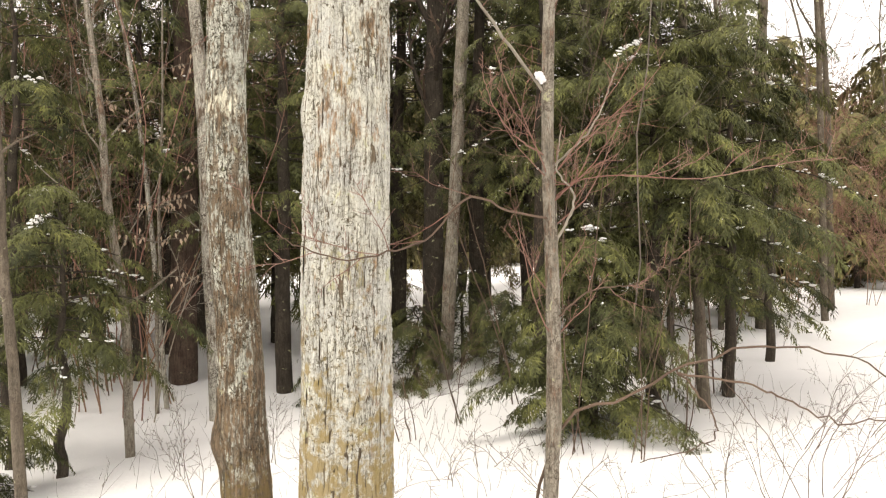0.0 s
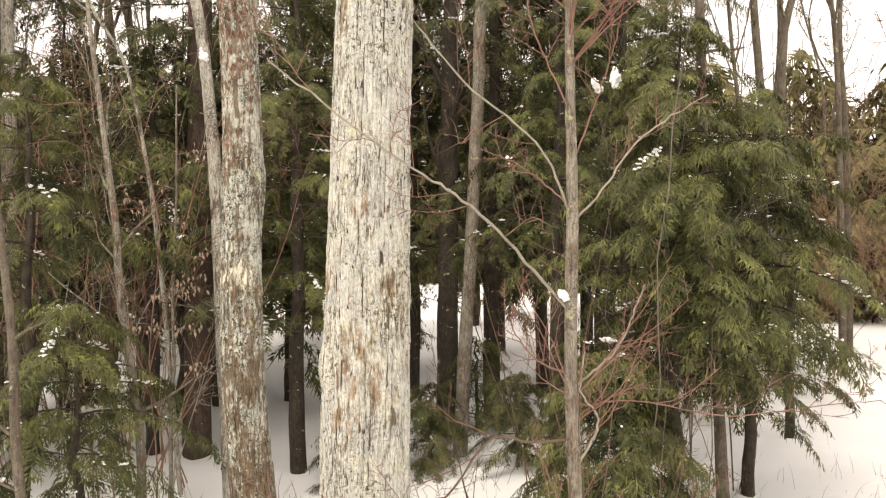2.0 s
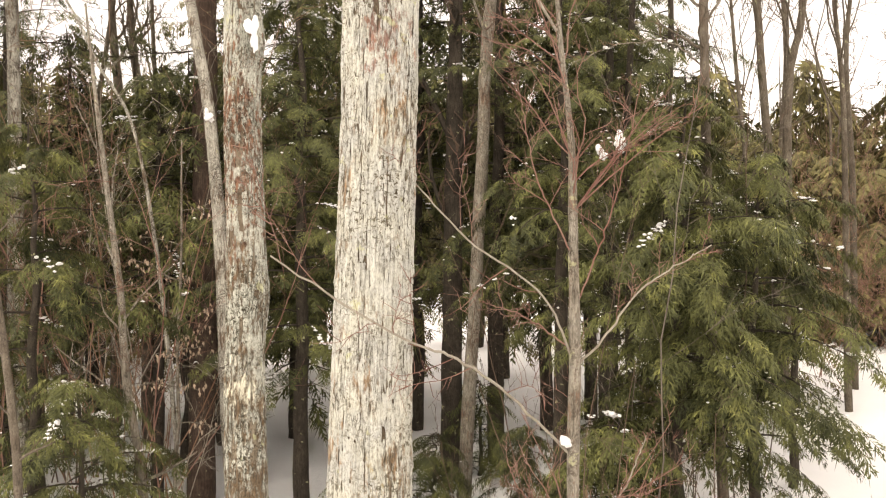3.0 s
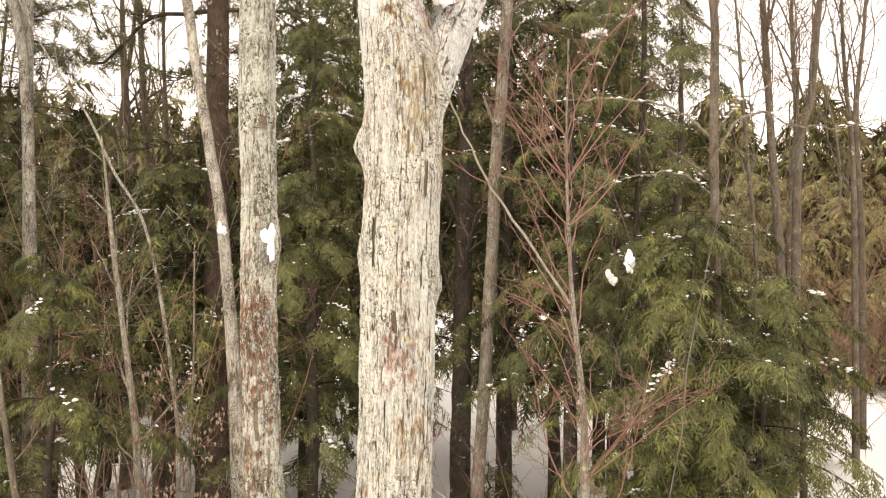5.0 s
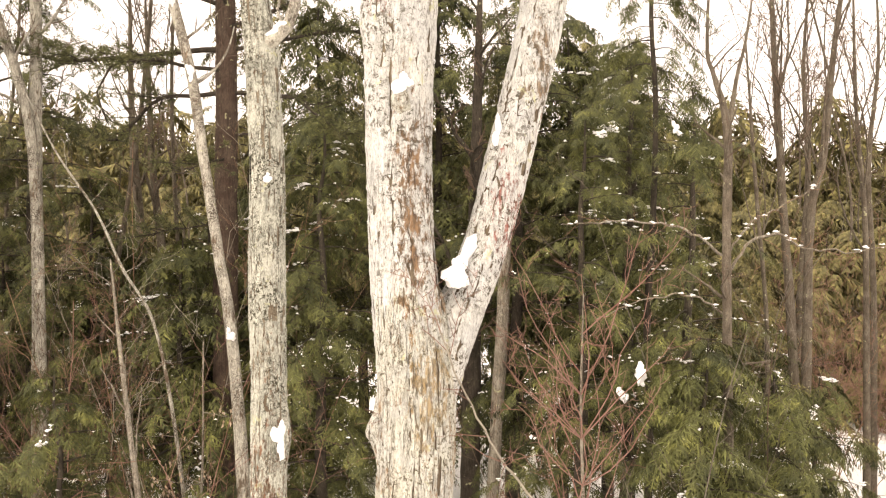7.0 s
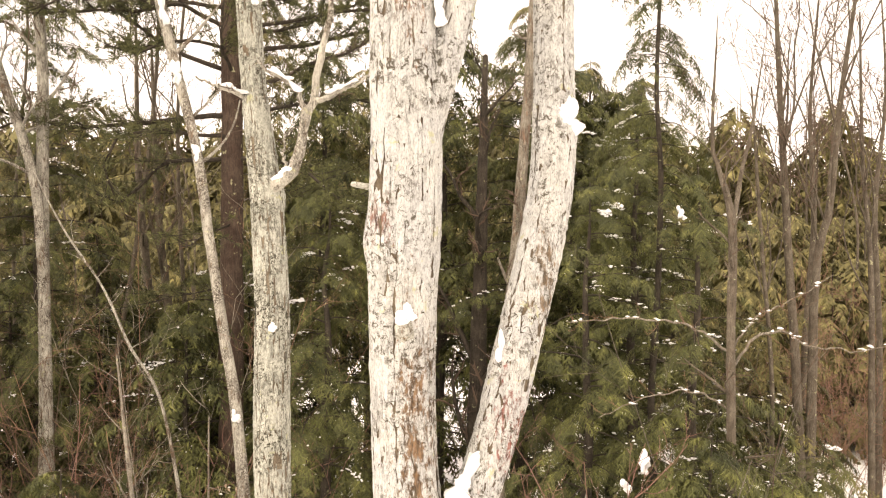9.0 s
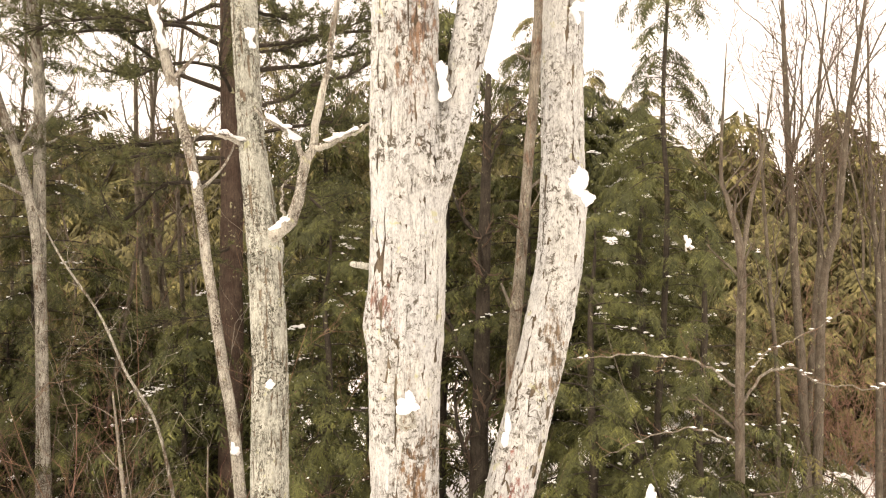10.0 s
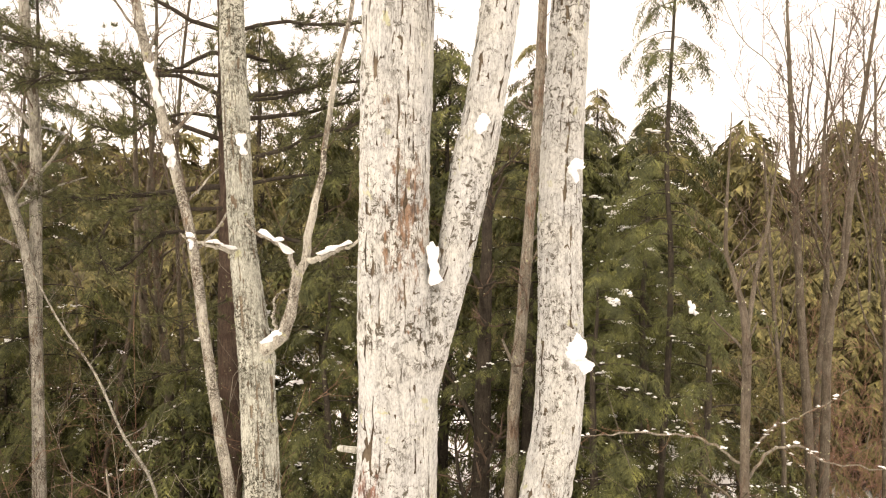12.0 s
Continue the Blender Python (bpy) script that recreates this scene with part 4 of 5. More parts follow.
white_pine(-12.3, 19.5, 19.0, 52, [(7 + 1.3 * k, 137 * k % 360, 3.4 - 0.2 * k, 0.04, 0.15) for k in range(9)], "tall pine far back in the wood", 0.2)

# ---- hemlocks: near ones first ----
NEAR, FAR = "hemlocks at the wood edge", "hemlocks deeper in the wood"
for x, y, h, r, low, seed, det, label, extra in (
        (2.6, 9.8, 6.2, 1.5, 1.4, 61, 2, "young hemlock with drooping green boughs to the snow", {"snow": 0.07, "boughs": 74, "size": 0.5}),
        (3.9, 10.9, 5.4, 2.15, 1.6, 62, 2, "hemlock with wide layered boughs holding snow", {"snow": 0.13, "boughs": 52, "size": 0.52}),
        (-5.15, 9.6, 6.2, 1.45, 3.2, 63, 2, "hemlock with soft olive boughs", {"boughs": 24, "size": 0.5, "snow": 0.1}),
        (-4.2, 8.9, 3.3, 1.4, 1.2, 64, 2, "young hemlock with boughs clear of the snow", {"boughs": 28, "size": 0.46, "snow": 0.12}),
        (-4.7, 8.1, 1.5, 0.85, 0.1, 91, 2, "small bushy hemlock standing in snow", {"boughs": 30, "size": 0.4, "snow": 0.1}),
        (1.75, 9.25, 2.3, 1.15, 0.05, 90, 2, "small bushy hemlock under a taller one", {"boughs": 66, "size": 0.45, "snow": 0.05}),
        (8.6, 14.2, 5.4, 1.5, 3.4, 65, 1, "hemlock with boughs well above the snow", {"snow": 0.08}),
        (0.7, 16.2, 12.8, 2.8, 3.2, 66, 1, "tall dark hemlock with dense boughs", {}),
        (2.6, 14.6, 10.8, 2.3, 3.0, 67, 1, "full hemlock with snow-specked boughs", {"snow": 0.08}),
        (-2.6, 13.0, 9.6, 2.0, 2.4, 68, 1, "dark hemlock with snowy boughs", {"snow": 0.09}),
        (-5.4, 15.8, 8.0, 2.4, 2.8, 69, 1, "dark hemlock in deep shade", {}),
        (-0.45, 13.3, 1.3, 0.75, 0.05, 70, 1, "tiny hemlock seedling in the snow", {"boughs": 26}),
        (0.95, 12.9, 1.5, 0.8, 0.05, 87, 1, "tiny hemlock seedling in the snow", {"boughs": 26}),
        (-1.5, 12.3, 1.3, 0.7, 0.05, 88, 1, "tiny hemlock seedling in the snow", {"boughs": 24}),
        (0.35, 15.2, 1.8, 0.9, 0.05, 89, 1, "tiny hemlock seedling in the snow", {"boughs": 26}),
        (3.1, 16.8, 11.4, 2.4, 3.0, 71, 1, "hemlock with olive boughs and snow", {"snow": 0.07}),
        (-1.0, 18.5, 14.0, 2.9, 3.6, 72, 0, "tall dark hemlock with dense boughs", {"size": 0.7, "boughs": 110}),
        (-8.2, 11.8, 5.6, 2.2, 1.2, 73, 1, "hemlock with dark lower boughs", {"boughs": 34}),
        (-3.6, 17.6, 12.5, 2.7, 1.5, 74, 0, "dark hemlock behind a pine", {"size": 0.7, "boughs": 110}),
        (1.5, 12.4, 9.4, 1.8, 3.3, 75, 1, "slim hemlock with thin boughs", {"gappy": 0.25, "snow": 0.08}),
        (2.62, 12.9, 15.6, 0.85, 8.5, 76, 1, "tall sparse hemlock spire", {"gappy": 0.35, "droop": 1.6, "size": 0.5, "boughs": 100, "trunk_r": 0.075}),
        (13.5, 19.5, 7.5, 2.6, 1.0, 77, 0, "hemlock at the edge of a clearing", {"size": 0.7}),
        (5.7, 14.0, 5.0, 1.3, 3.2, 78, 1, "broad low hemlock with snowy boughs", {"snow": 0.07}),
        (1.9, 18.2, 12.2, 2.8, 2.6, 81, 0, "broad hemlock in a dense stand", {"snow": 0.04, "size": 0.7, "boughs": 110}),
        (3.0, 19.0, 11.8, 2.5, 2.6, 82, 0, "broad hemlock in a dense stand", {"snow": 0.06, "size": 0.7, "boughs": 110}),
        (3.2, 12.7, 9.6, 1.9, 3.0, 83, 1, "slim hemlock with olive boughs", {"gappy": 0.25, "snow": 0.1}),
        (-7.1, 13.6, 6.0, 1.9, 1.2, 84, 1, "dense dark hemlock in shade", {"snow": 0.04, "boughs": 34}),
        (-4.6, 16.8, 7.0, 1.7, 2.8, 85, 1, "dense dark hemlock in shade", {"snow": 0.04}),
        (-8.9, 15.8, 15.0, 2.3, 1.0, 86, 1, "tall hemlock with thin crown", {"gappy": 0.4}),
        (-12.4, 15.0, 10.0, 2.8, 0.6, 79, 1, "full hemlock at the edge of the wood", {})):
    conifer("hemlock_tree", x, y, h, r, low, seed, det, label, NEAR, **extra)
rng = np.random.default_rng(80)
for k in range(22):
    s = -0.85 + 1.5 * (k + rng.random()) / 22      # bearing, as x over y
    y = rng.uniform(20, 29) + (13 if s > 0.4 else 4 if 0.02 < s < 0.24 else 0)
    h = rng.uniform(13, 15.5) if -0.33 < s < 0.24 else rng.uniform(6.0, 7.6) if -0.52 < s < 0.5 else rng.uniform(9, 13)
    conifer("hemlock_tree", s * y, y, h, rng.uniform(2.4, 3.2), 1.3 if 0.02 < s < 0.24 else rng.uniform(0.2, 1.0), 100 + k, 0, "hemlock in the shaded depth of the wood", FAR, boughs=int(8 * h), snow=0.02, size=0.62, material=HEMLOCK_FAR)

# two tall hemlocks out of view, added to shade the western wood edge
for x, y, h in ((-9.4, 10.6, 14.0), (-12.6, 11.0, 14.5)):
    conifer("hemlock_tree", x, y, h, 2.6, 1.0, 160 + int(h + y), 0, "unseen hemlock added to shade the wood edge", NEAR, boughs=90, snow=0.02, size=0.85)
for k in range(13):
    s = rng.uniform(-0.62, -0.28) if k < 10 else rng.uniform(0.27, 0.43)
    y = rng.uniform(15.5, 25) if k % 2 else rng.uniform(13, 19)
    conifer("hemlock_tree", s * y, y, rng.uniform(6.6, 9.2) if k < 10 else rng.uniform(3.8, 5.0), rng.uniform(2.0, 2.8), 3.0 if k < 10 else 0.4, 140 + k, 0, "spreading hemlock in the understorey", FAR, boughs=70 if k < 10 else 40, snow=0.06, size=0.5, dense=1.2)

for k in range(52):
    s = rng.uniform(-0.66, -0.3) if k < 15 else rng.uniform(0.2, 0.68)
    y = rng.uniform(27, 52) if k < 38 else rng.uniform(34, 62)
    h = (0.22 if k < 15 else 0.165) * y + rng.uniform(0.4, 1.8)
    conifer("hemlock_tree", s * y, y, h, rng.uniform(2.4, 3.4), 0.4, 700 + k, 0, "hemlock in the distant winter wood", FAR, boughs=34, snow=0.0, size=1.25, dense=0.7, material=HEMLOCK_FAR)

# ---- bare trees behind ----
for rows, seed, label in (
        ([(7.3, 18.4, 0.0, 0.13), (6.98, 18.4, 5.3, 0.1), (6.75, 18.4, 8.0, 0.09), (6.6, 18.4, 10.0, 0.08), (6.45, 18.4, 12.0, 0.06), (6.2, 18.4, 16, 0.02)], 201, "dark bare trunk leaning against the sky"),
        ([(7.25, 18.4, 0.0, 0.13), (7.3, 18.4, 4.4, 0.11), (7.33, 18.4, 8.0, 0.09), (7.6, 18.4, 9.5, 0.08), (7.8, 18.4, 12.0, 0.06), (8.3, 18.4, 16.0, 0.02)], 202, "dark bare trunk with rising limbs"),
        ([(9.2, 19.4, 0.0, 0.09), (9.1, 19.4, 4.6, 0.075), (9.0, 19.4, 8.0, 0.06), (8.75, 19.4, 10.6, 0.045), (8.6, 19.4, 14.0, 0.02)], 203, "grey bare tree with upright limbs"),
        ([(6.2, 18.0, 0.0, 0.07), (6.3, 18.0, 5.0, 0.05), (6.0, 18.0, 8.5, 0.04), (5.7, 18.0, 12.0, 0.02)], 204, "slender bare tree with fine twigs"),
        ([(7.9, 20.6, 0.3, 0.1), (8.0, 20.6, 6.0, 0.08), (8.15, 20.6, 9.0, 0.07), (8.0, 20.6, 12.0, 0.045), (8.2, 20.6, 15.5, 0.015)], 208, "grey bare tree with upright limbs"),
        ([(10.6, 22.0, 0.4, 0.1), (10.5, 22.0, 6.0, 0.08), (10.3, 22.0, 9.5, 0.065), (10.5, 22.0, 12.5, 0.04), (10.3, 22.0, 15.5, 0.015)], 209, "slender bare tree with fine twigs"),
        ([(-0.18, 15.0, -0.2, 0.22), (-0.18, 15.0, 2.6, 0.19), (-0.15, 15.0, 7.0, 0.15), (-0.1, 15.0, 12.0, 0.05)], 205, "dark thick trunk in shade"),
        ([(-6.6, 17.0, -0.3, 0.14), (-6.7, 17.0, 6.0, 0.1), (-7.0, 17.0, 9.0, 0.07), (-7.2, 17.0, 13.0, 0.02)], 206, "grey bare tree in the wood"),
        ([(-8.2, 19.0, -0.3, 0.16), (-8.0, 19.0, 6.0, 0.12), (-8.3, 19.0, 10.0, 0.08), (-8.4, 19.0, 14.0, 0.02)], 207, "dark bare tree with crooked limbs")):
    if seed in (205, 206, 207):
        bare_tree("bare_tree", rows, seed, label, "bare trees", BARK_DARK if seed == 205 else BARK_BROWN, TWIG_BROWN, 13, 2.0, 0.5, 2, 5, 0.9)
    else:       # limbs that rise steeply, as in a vase
        bare_tree("bare_tree", rows, seed, label, "bare trees", BARK_BROWN, TWIG_BROWN, 9, 4.6, 0.45, 2, 6, 1.9, spread=0.6)
rng = np.random.default_rng(210)
for k in range(10):
    y = rng.uniform(26, 40) if k < 6 else rng.uniform(15, 22)
    x = rng.uniform(3, 26) if k < 3 else rng.uniform(-0.62, -0.33) * y
    z = float(ground(x, y))
    h = rng.uniform(13, 21)
    lx = rng.normal(0, 0.8, 3)
    bare_tree("bare_tree", [(x, y, z - 0.2, 0.06), (x + lx[0], y, z + h * 0.4, 0.045), (x + lx[0] + lx[1], y, z + h * 0.7, 0.03), (x + lx.sum(), y, z + h, 0.01)], 220 + k,
              "slender leafless tree with fine upright branches", "bare trees", BARK_BROWN, TWIG_BROWN, 12, 3.0, 0.4, 2, 5, 1.0, 6)


# ---- far woods across the clearing ----
def far_woods():
    rng = np.random.default_rng(300)
    leaf, wood = Geo(), Geo()
    for k in range(260):
        a = radians(rng.uniform(52, 128))
        d = rng.uniform(62, 105)
        x, y = d * math.cos(a), d * math.sin(a)
        z, h = float(ground(x, y)), rng.uniform(14, 19)
        if rng.random() < 0.88:
            m = 64
            f = rng.random(m) ** 0.9
            az = rng.random(m) * 6.283
            rr = 3.4 * (1 - f) ** 0.6 * rng.uniform(0.4, 1, m)
            place_sprays(leaf, SPRAY_FAR, rng, np.stack([x + rr * np.cos(az), y + rr * np.sin(az), z + 0.5 + (h - 1) * f], -1), az + rng.normal(0, 0.5, m), rng.uniform(-0.9, 0.15, m), rng.normal(0, 0.5, m), rng.uniform(2.0, 3.2, m))
        tube(wood, [(x, y, z - 0.5), (x + 0.2, y, z + h * 0.5), (x, y, z + h)], [0.1, 0.06, 0.02], 4)
        for _ in range(6):
            twig(wood, rng, (x, y, z + h * rng.uniform(0.3, 0.95)), (rng.normal(), rng.normal(), 1.0), rng.uniform(1.5, 3), 0.04, 3, 3, 0.2)
    ob = thing("far_woods", (0, 80, float(ground(0, 80))), "mixed winter woods across a snowy clearing", "woods", kind="stuff")
    part("canopy", leaf, HEMLOCK_FAR, ob, smooth=False, kind="stuff")
    part("timber", wood, BARK_BROWN, ob, kind="stuff")


far_woods()


# ---- brush and shrubs ----
def shrub(x, y, stems, height, seed, label, material, spread=0.35, depth=2, arch=-0.05, r=0.008, count=4, start=0.25):
    rng = np.random.default_rng(seed)
    z = float(ground(x, y))
    ob = thing("shrub", (x, y, z), label, "shrub", "bare shrubs")
    for k in range(stems):
        g = Geo()
        az = rng.random() * 6.283
        p = np.array([x + rng.normal(0, 0.08), y + rng.normal(0, 0.08), z - 0.05])
        ln = twig(g, rng, p, (spread * math.cos(az), spread * math.sin(az), 1), height * rng.uniform(0.6, 1.1), r * rng.uniform(0.7, 1.2), 5, 10, 0.1, arch)
        ramify(g, rng, ln, r * 0.6, depth, 0.75, count, 0.4, 0.08, start=start, rmin=0.00032 * y)
        part("stem", g, material, ob)


# the tangle of brown brush west of the pine
rng = np.random.default_rng(400)
for k in range(26):
    y = rng.uniform(11.2, 15.0)
    shrub(rng.uniform(-0.56, -0.34) * y, y, 2, rng.uniform(7.0, 11.0) if k % 3 else rng.uniform(3.5, 6.5), 410 + k, "tall thicket of brown bare stems", (TWIG_RUST, TWIG_PALE, TWIG_BROWN, TWIG_RUST, TWIG_RED)[k % 5], 0.2, 2, 0.0, 0.012, 8, 0.4)
# reddish brush on the east side
for k in range(20):
    y = rng.uniform(19, 27) if k < 13 else rng.uniform(29, 38)
    shrub(rng.uniform(0.36, 0.6) * y, y, 4, rng.uniform(5.0, 8.2), 640 + k, "tall reddish bare brush", (TWIG_RUST, TWIG_RED, TWIG_RUST)[k % 3], 0.35, 2, 0.0, 0.011, 8, 0.2)
# thin brush in front of the hemlocks
for x, y, hgt, seed in ((1.3, 8.2, 5.0, 450), (2.6, 8.6, 3.0, 451), (1.9, 7.8, 2.2, 453), (0.2, 10.5, 2.6, 454), (-0.4, 9.6, 1.6, 455)):
    shrub(x, y, 3, hgt, seed, "thin upright bare shrub", TWIG_BROWN, 0.22, 2, 0.0, 0.008, 6)
for k in range(5):
    shrub(rng.uniform(0.2, 4.0), rng.uniform(9.0, 12.0), 2, rng.uniform(5.0, 8.0), 600 + k, "tall thin bare shrub among hemlocks", (TWIG_GREY, TWIG_BROWN, TWIG_PALE)[k % 3], 0.2, 2, 0.0, 0.010, 7)
# low shrubs poking out of the snow
for x, y, hgt, seed in ((2.0, 5.3, 1.5, 460), (2.55, 5.6, 1.6, 461), (1.4, 6.2, 0.9, 462), (0.95, 6.5, 0.8, 463), (2.2, 6.6, 1.1, 464), (3.1, 6.4, 1.4, 465), (-1.0, 7.4, 1.3, 466), (-0.75, 6.6, 1.1, 467), (0.1, 7.7, 0.8, 468), (-0.2, 11.2, 1.2, 475), (0.6, 12.0, 1.3, 476), (-1.1, 10.8, 1.0, 477), (-0.9, 12.6, 1.4, 478), (0.5, 8.1, 0.7, 469),
                        (-2.9, 8.6, 1.2, 470), (-2.4, 7.8, 0.9, 471), (-2.0, 9.0, 1.3, 472), (3.6, 8.0, 1.0, 473), (4.5, 8.6, 1.1, 474)):
    shrub(x, y, 4, hgt, seed, "low bare shrub poking through snow", (TWIG_GREY, TWIG_BROWN)[seed % 2], 0.5, 2, -0.04, 0.0042, 5)


def arching_limb():
    """A fallen dark limb arching over the snow."""
    rng = np.random.default_rng(480)
    base = (0.45, 4.9, float(ground(0.45, 4.9)))
    ob = thing("fallen_limb", base, "dark crooked fallen limb arching over snow", "branch")
    for pts, r in (([(0.45, 4.9, -0.05), (0.7, 4.9, 1.1), (1.07, 4.9, 1.27), (1.42, 4.9, 1.46), (1.83, 4.9, 1.6), (2.07, 4.9, 1.6), (2.41, 4.9, 1.56), (2.64, 4.9, 1.46), (3.0, 4.9, 1.2)], 0.011),
                   ([(1.42, 4.9, 1.45), (1.81, 4.85, 1.39), (2.08, 4.85, 1.29), (2.36, 4.8, 1.16), (2.59, 4.8, 1.18), (2.9, 4.8, 1.1)], 0.008),
                   ([(1.42, 4.9, 1.46), (1.6, 4.9, 1.27), (1.66, 4.9, 1.07), (1.55, 4.9, 1.0), (1.2, 4.9, 0.9)], 0.007)):
        g = Geo()
        ln = spline(pts, 26)
        ln[1:-1] += rng.normal(0, 0.008, (24, 3))
        tube(g, ln, np.linspace(r, r * 0.4, 26), 6, 0.06, rng)
        ramify(g, rng, ln, 0.004, 1, 0.8, 7, 0.14, 0.02)
        part("limb", g, TWIG_BROWN, ob)


arching_limb()


def beech():
    """A young beech that keeps its pale dry leaves."""
    rng = np.random.default_rng(490)
    x, y = -4.15, 11.7
    z = float(ground(x, y))
    ob = thing("beech_sapling", (x, y, z), "young beech holding pale dry leaves", "tree")
    g, leaf = Geo(), Geo()
    ln = twig(g, rng, (x, y, z - 0.1), (0.05, 0, 1), 6.2, 0.035, 6, 12, 0.04)
    for k in range(16):
        i = rng.integers(4, 12)
        az = rng.random() * 6.283
        b = twig(g, rng, ln[i], (math.cos(az), math.sin(az), 0.25), rng.uniform(0.5, 1.3), 0.009, 4, 7, 0.1)
        for _ in range(12):
            p = b[rng.integers(2, 8)] + 0.06 * rng.standard_normal(3)
            d = np.array([rng.normal(0, 0.35), rng.normal(0, 0.35), -1])
            d /= np.linalg.norm(d)
            s = np.cross(d, rng.standard_normal(3))
            s /= np.linalg.norm(s)
            f = np.cross(d, s) * 0.008
            leaf.add([p, p + d * 0.03 + s * 0.02 + f, p + d * 0.085, p + d * 0.03 - s * 0.02 + f, p + d * 0.035], None, [(0, 1, 4), (1, 2, 4), (2, 3, 4), (3, 0, 4)])
    part("trunk", g, BARK_GREY, ob)
    part("dry_foliage", leaf, BEECH_LEAF, ob, "curled pale dry leaves", smooth=False)


beech()


def grass_stalks():
    """Dry stalks in the snow."""
    rng = np.random.default_rng(500)
    g = Geo()
    for _ in range(420):
        x, y = rng.uniform(-4, 6), rng.uniform(6.5, 12)
        twig(g, rng, (x, y, float(ground(x, y)) - 0.03), (rng.normal(0, 0.35), rng.normal(0, 0.35), 1), rng.uniform(0.12, 0.5), 0.0028, 3, 4, 0.15)
    single("dry_stalks", g, TWIG_GREY, (1, 9, float(ground(1, 9))), "thin dry stalks sticking out of snow", "stalks", kind="stuff")


grass_stalks()


# ---- snow on the trees ----
def ico(level):
    bm = bmesh.new()
    bmesh.ops.create_icosphere(bm, subdivisions=level, radius=1)
    v = np.array([k.co[:] for k in bm.verts])
    f = np.array([[k.index for k in q.verts] for q in bm.faces])
    bm.free()
    return v, f


ICO1, ICO4 = ico(1), ico(4)
OCTA = (np.array([(1, 0, 0), (0, 1, 0), (-1, 0, 0), (0, -1, 0), (0, 0, 1), (0, 0, -1)], float), np.array([(0, 1, 4), (1, 2, 4), (2, 3, 4), (3, 0, 4), (1, 0, 5), (2, 1, 5), (3, 2, 5), (0, 3, 5)]))


def snow_clump(blobs, seed, label):
    """A cap of snow: a few overlapping uneven heaps, flat beneath."""
    rng = np.random.default_rng(seed)
    heaps = [(np.asarray(p) + rng.normal(0, 0.42, 3) * s, np.asarray(s) * rng.uniform(0.42, 0.85)) for p, s in blobs for _ in range(6)]
    mid = np.mean([p for p, _ in blobs], 0)
    v, f = ICO4
    reach = np.full(len(v), 0.012)
    for p, s in heaps:      # how far out each direction leaves the last heap
        a, o = v / s, (mid - p) / s
        qa, qb, qc = (a * a).sum(1), (a * o).sum(1), (o * o).sum() - 1
        disc = qb * qb - qa * qc
        out = np.where(disc > 0, (-qb + np.sqrt(np.maximum(disc, 0))) / qa, 0)
        reach = np.maximum(reach, out)
    off = Vector(rng.random(3) * 50)
    k = np.array([1 + 0.22 * noise.noise(Vector(q) * 2.5 + off) + 0.16 * noise.noise(Vector(q) * 6 + off) + 0.1 * noise.noise(Vector(q) * 14 + off) for q in v])
    g = Geo()
    g.add(v * (reach * k)[:, None] + mid, None, f)
    single("snow_clump", g, SNOW, blobs[0][0], label, "snow", "snow clumps on the trees")


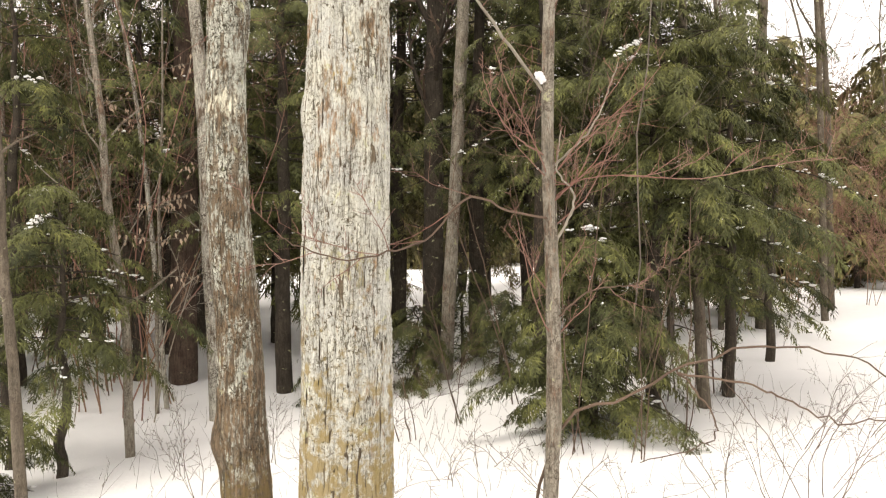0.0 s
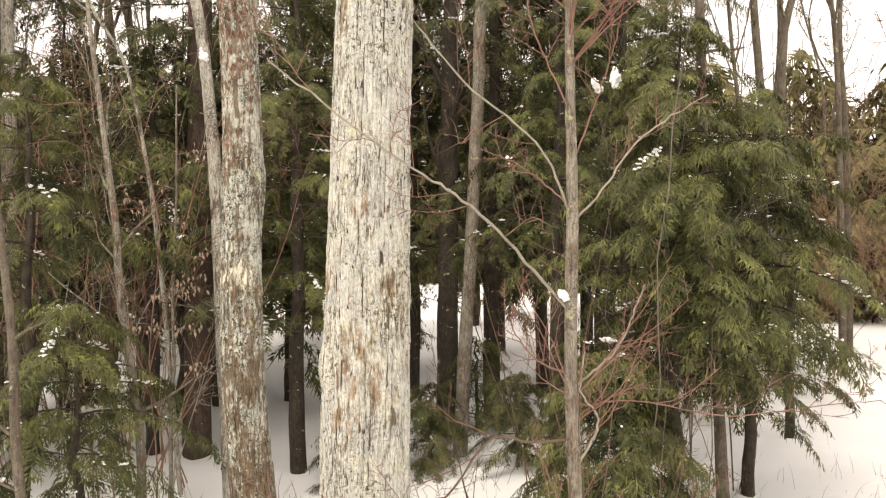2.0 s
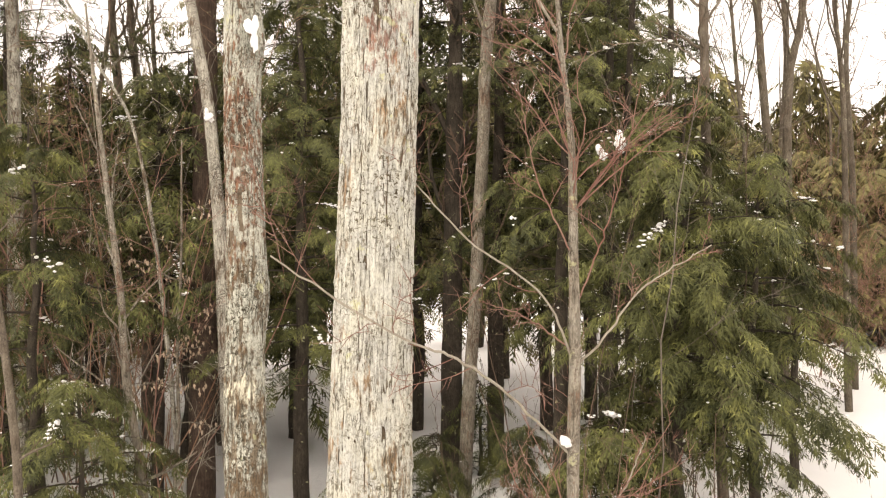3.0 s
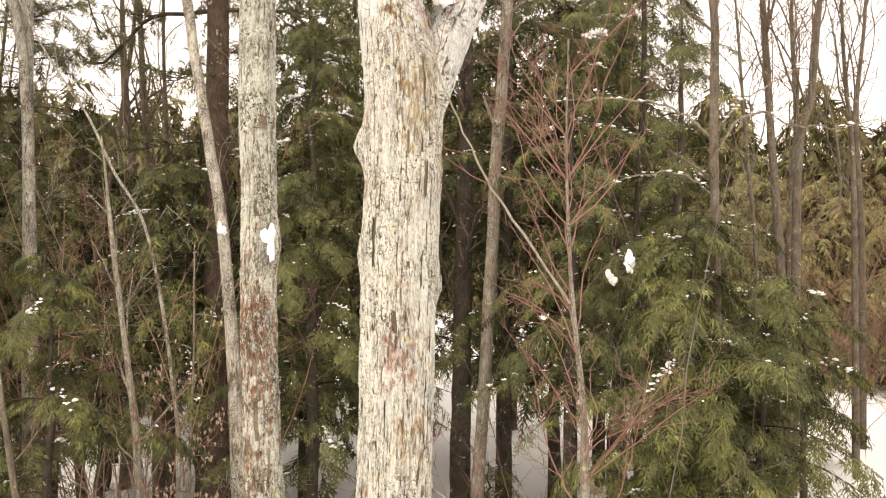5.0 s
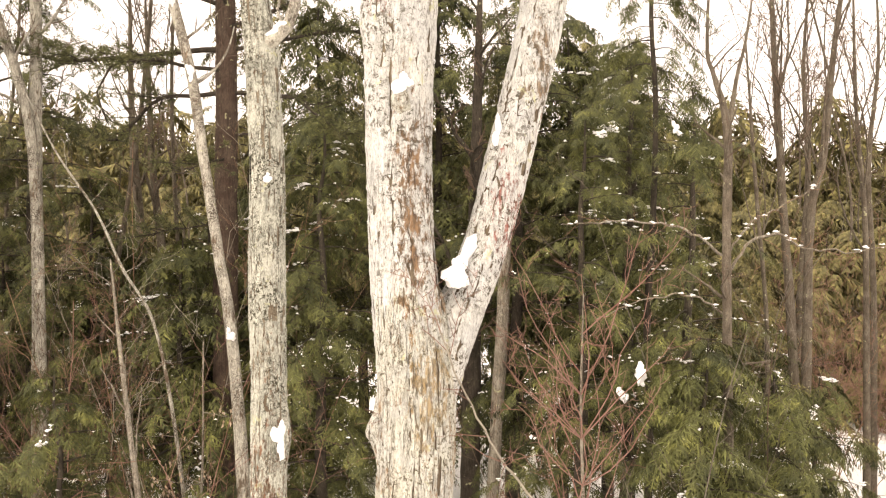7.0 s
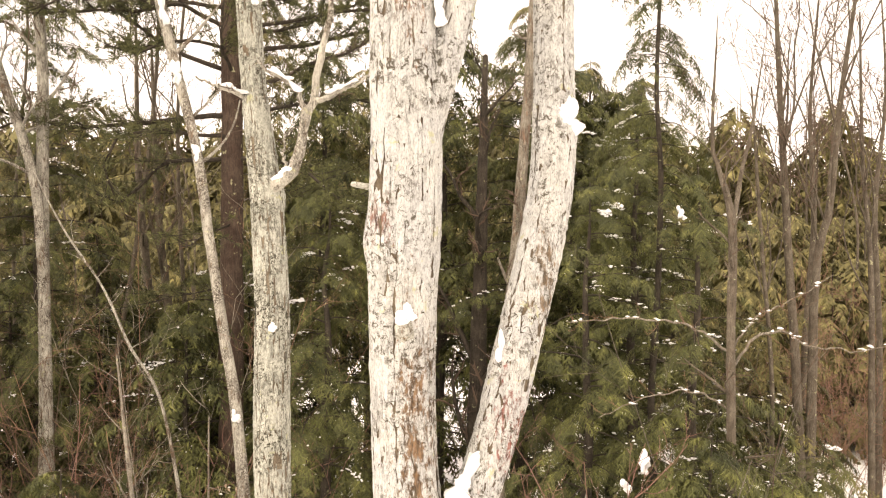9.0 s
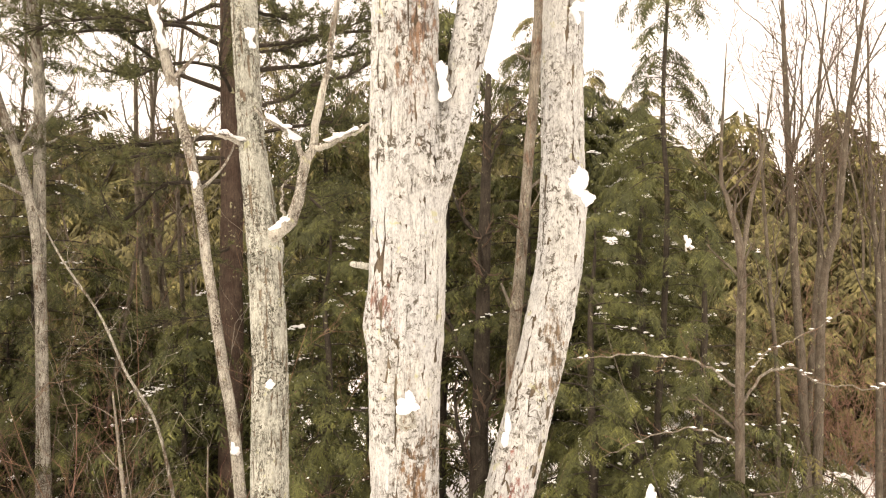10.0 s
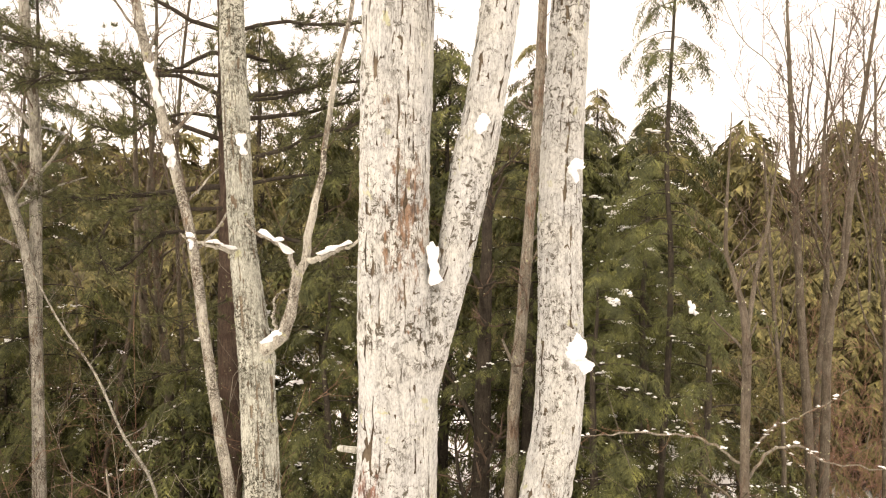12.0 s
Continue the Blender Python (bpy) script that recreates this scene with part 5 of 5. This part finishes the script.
for seed, (label, blobs) in enumerate((
        ("clump of snow lodged in a trunk fork", [((-0.245, 4.42, 7.30), (0.07, 0.08, 0.045)), ((-0.20, 4.5, 7.39), (0.04, 0.06, 0.06)), ((-0.15, 4.54, 7.49), (0.035, 0.05, 0.06)), ((-0.29, 4.42, 7.33), (0.035, 0.05, 0.04))]),
        ("snow clinging along a leaning stem", [((-0.04, 4.58, 8.06), (0.022, 0.03, 0.06)), ((-0.02, 4.58, 8.14), (0.016, 0.03, 0.05))]),
        ("cap of snow on a broken branch stub", [((-0.54, 4.26, 8.31), (0.05, 0.04, 0.03)), ((-0.52, 4.27, 8.33), (0.03, 0.03, 0.03))]),
        ("cap of snow on a trunk knob", [((0.36, 4.76, 9.38), (0.085, 0.07, 0.04)), ((0.33, 4.76, 9.46), (0.045, 0.06, 0.07)), ((0.39, 4.76, 9.36), (0.04, 0.05, 0.035))]),
        ("small cap of snow on bark", [((0.335, 4.81, 10.42), (0.042, 0.04, 0.045)), ((0.32, 4.81, 10.38), (0.03, 0.03, 0.04))]),
        ("snow wedged in an upper fork", [((-0.385, 4.27, 9.95), (0.03, 0.035, 0.065)), ((-0.375, 4.26, 9.84), (0.042, 0.035, 0.025)), ((-0.37, 4.28, 9.89), (0.02, 0.03, 0.03))]),
        ("small patch of snow on bark", [((-0.15, 4.35, 10.58), (0.035, 0.03, 0.04))]),
        ("snow stuck on the side of a trunk", [((-1.615, 6.2, 6.05), (0.04, 0.05, 0.07)), ((-1.60, 6.18, 5.94), (0.03, 0.04, 0.08)), ((-1.595, 6.18, 5.85), (0.02, 0.03, 0.05))]),
        ("snow lying along a crooked branch", [((-1.8, 6.66, 9.19), (0.06, 0.035, 0.025)), ((-1.73, 6.64, 9.24), (0.06, 0.035, 0.028)), ((-1.66, 6.62, 9.32), (0.035, 0.03, 0.035))]),
        ("snow lying along a crooked branch", [((-1.63, 6.56, 9.89), (0.04, 0.03, 0.025)), ((-1.7, 6.53, 9.97), (0.05, 0.03, 0.02)), ((-1.8, 6.5, 10.02), (0.05, 0.03, 0.02))]),
        ("snow lying along a crooked branch", [((-1.38, 6.6, 9.87), (0.06, 0.03, 0.02)), ((-1.28, 6.58, 9.91), (0.05, 0.03, 0.02)), ((-1.17, 6.55, 9.95), (0.05, 0.03, 0.018))]),
        ("snow lying along a crooked branch", [((-2.15, 6.78, 9.9), (0.05, 0.03, 0.02)), ((-2.26, 6.71, 9.94), (0.05, 0.03, 0.02))]),
        ("small patch of snow on bark", [((-2.08, 6.8, 10.72), (0.035, 0.035, 0.045)), ((-2.05, 6.8, 10.66), (0.025, 0.03, 0.03))]),
        ("small patch of snow on bark", [((-1.79, 6.41, 7.98), (0.035, 0.03, 0.025))]),
        ("bit of snow in a sapling crotch", [((0.585, 4.8, 3.22), (0.028, 0.03, 0.022)), ((0.57, 4.8, 3.24), (0.02, 0.02, 0.02))]),
        ("snow dusting a leaning stem", [((-4.99, 11.9, 12.3), (0.06, 0.05, 0.12)), ((-4.92, 11.88, 12.05), (0.05, 0.05, 0.12)), ((-4.84, 11.88, 11.8), (0.045, 0.05, 0.1))]),
        ("snow dusting a leaning stem", [((-4.67, 11.84, 11.15), (0.06, 0.05, 0.1)), ((-4.62, 11.82, 10.98), (0.04, 0.05, 0.08))]),
        ("snow dusting a leaning stem", [((-4.3, 11.63, 9.9), (0.05, 0.05, 0.1)), ((-4.26, 11.62, 9.78), (0.04, 0.05, 0.07))]),
        ("snow dusting a leaning stem", [((-3.5, 11.18, 6.1), (0.06, 0.05, 0.05)), ((-3.54, 11.18, 6.2), (0.03, 0.05, 0.06))]),
        ("lump of snow hung in hemlock boughs", [((2.08, 10.85, 5.78), (0.07, 0.06, 0.1)), ((2.05, 10.85, 5.65), (0.05, 0.05, 0.06))]),
        ("lump of snow hung in hemlock boughs", [((1.75, 10.4, 5.55), (0.06, 0.05, 0.07)), ((1.79, 10.4, 5.5), (0.04, 0.04, 0.05))]),
        ("lump of snow hung in hemlock boughs", [((2.6, 11.35, 9.05), (0.03, 0.035, 0.05)), ((2.57, 11.35, 9.12), (0.03, 0.03, 0.03)), ((2.64, 11.35, 9.0), (0.025, 0.03, 0.02))]))):
    snow_clump(blobs, seed + 1, label)


def branch_snow():
    """All the small bits of snow caught on the boughs."""
    rng = np.random.default_rng(520)
    g = Geo()
    for p, s, az in SNOW_BITS:
        small = s < 0.03
        v, f = OCTA if small else ICO1
        for _ in range(1 if small else rng.integers(2, 6)):
            e = s * (0.8 if s < 0.03 else rng.uniform(0.25, 0.55))
            k = v * (1 + 0.3 * rng.standard_normal((len(v), 1))) * (e * rng.uniform(1.2, 2.6), e, e * rng.uniform(0.55, 0.85))
            a = az + rng.normal(0, 0.5)
            c, q = math.cos(a), math.sin(a)
            off = rng.normal(0, 1, 3) * (s * 0.75, s * 0.75, s * 0.28)
            g.add(np.stack([k[:, 0] * c - k[:, 1] * q, k[:, 0] * q + k[:, 1] * c, k[:, 2]], -1) + p + off, None, f)
    single("branch_snow", g, SNOW, (0, 12, 3), "small bits of snow caught on the boughs", "snow", kind="stuff")


branch_snow()
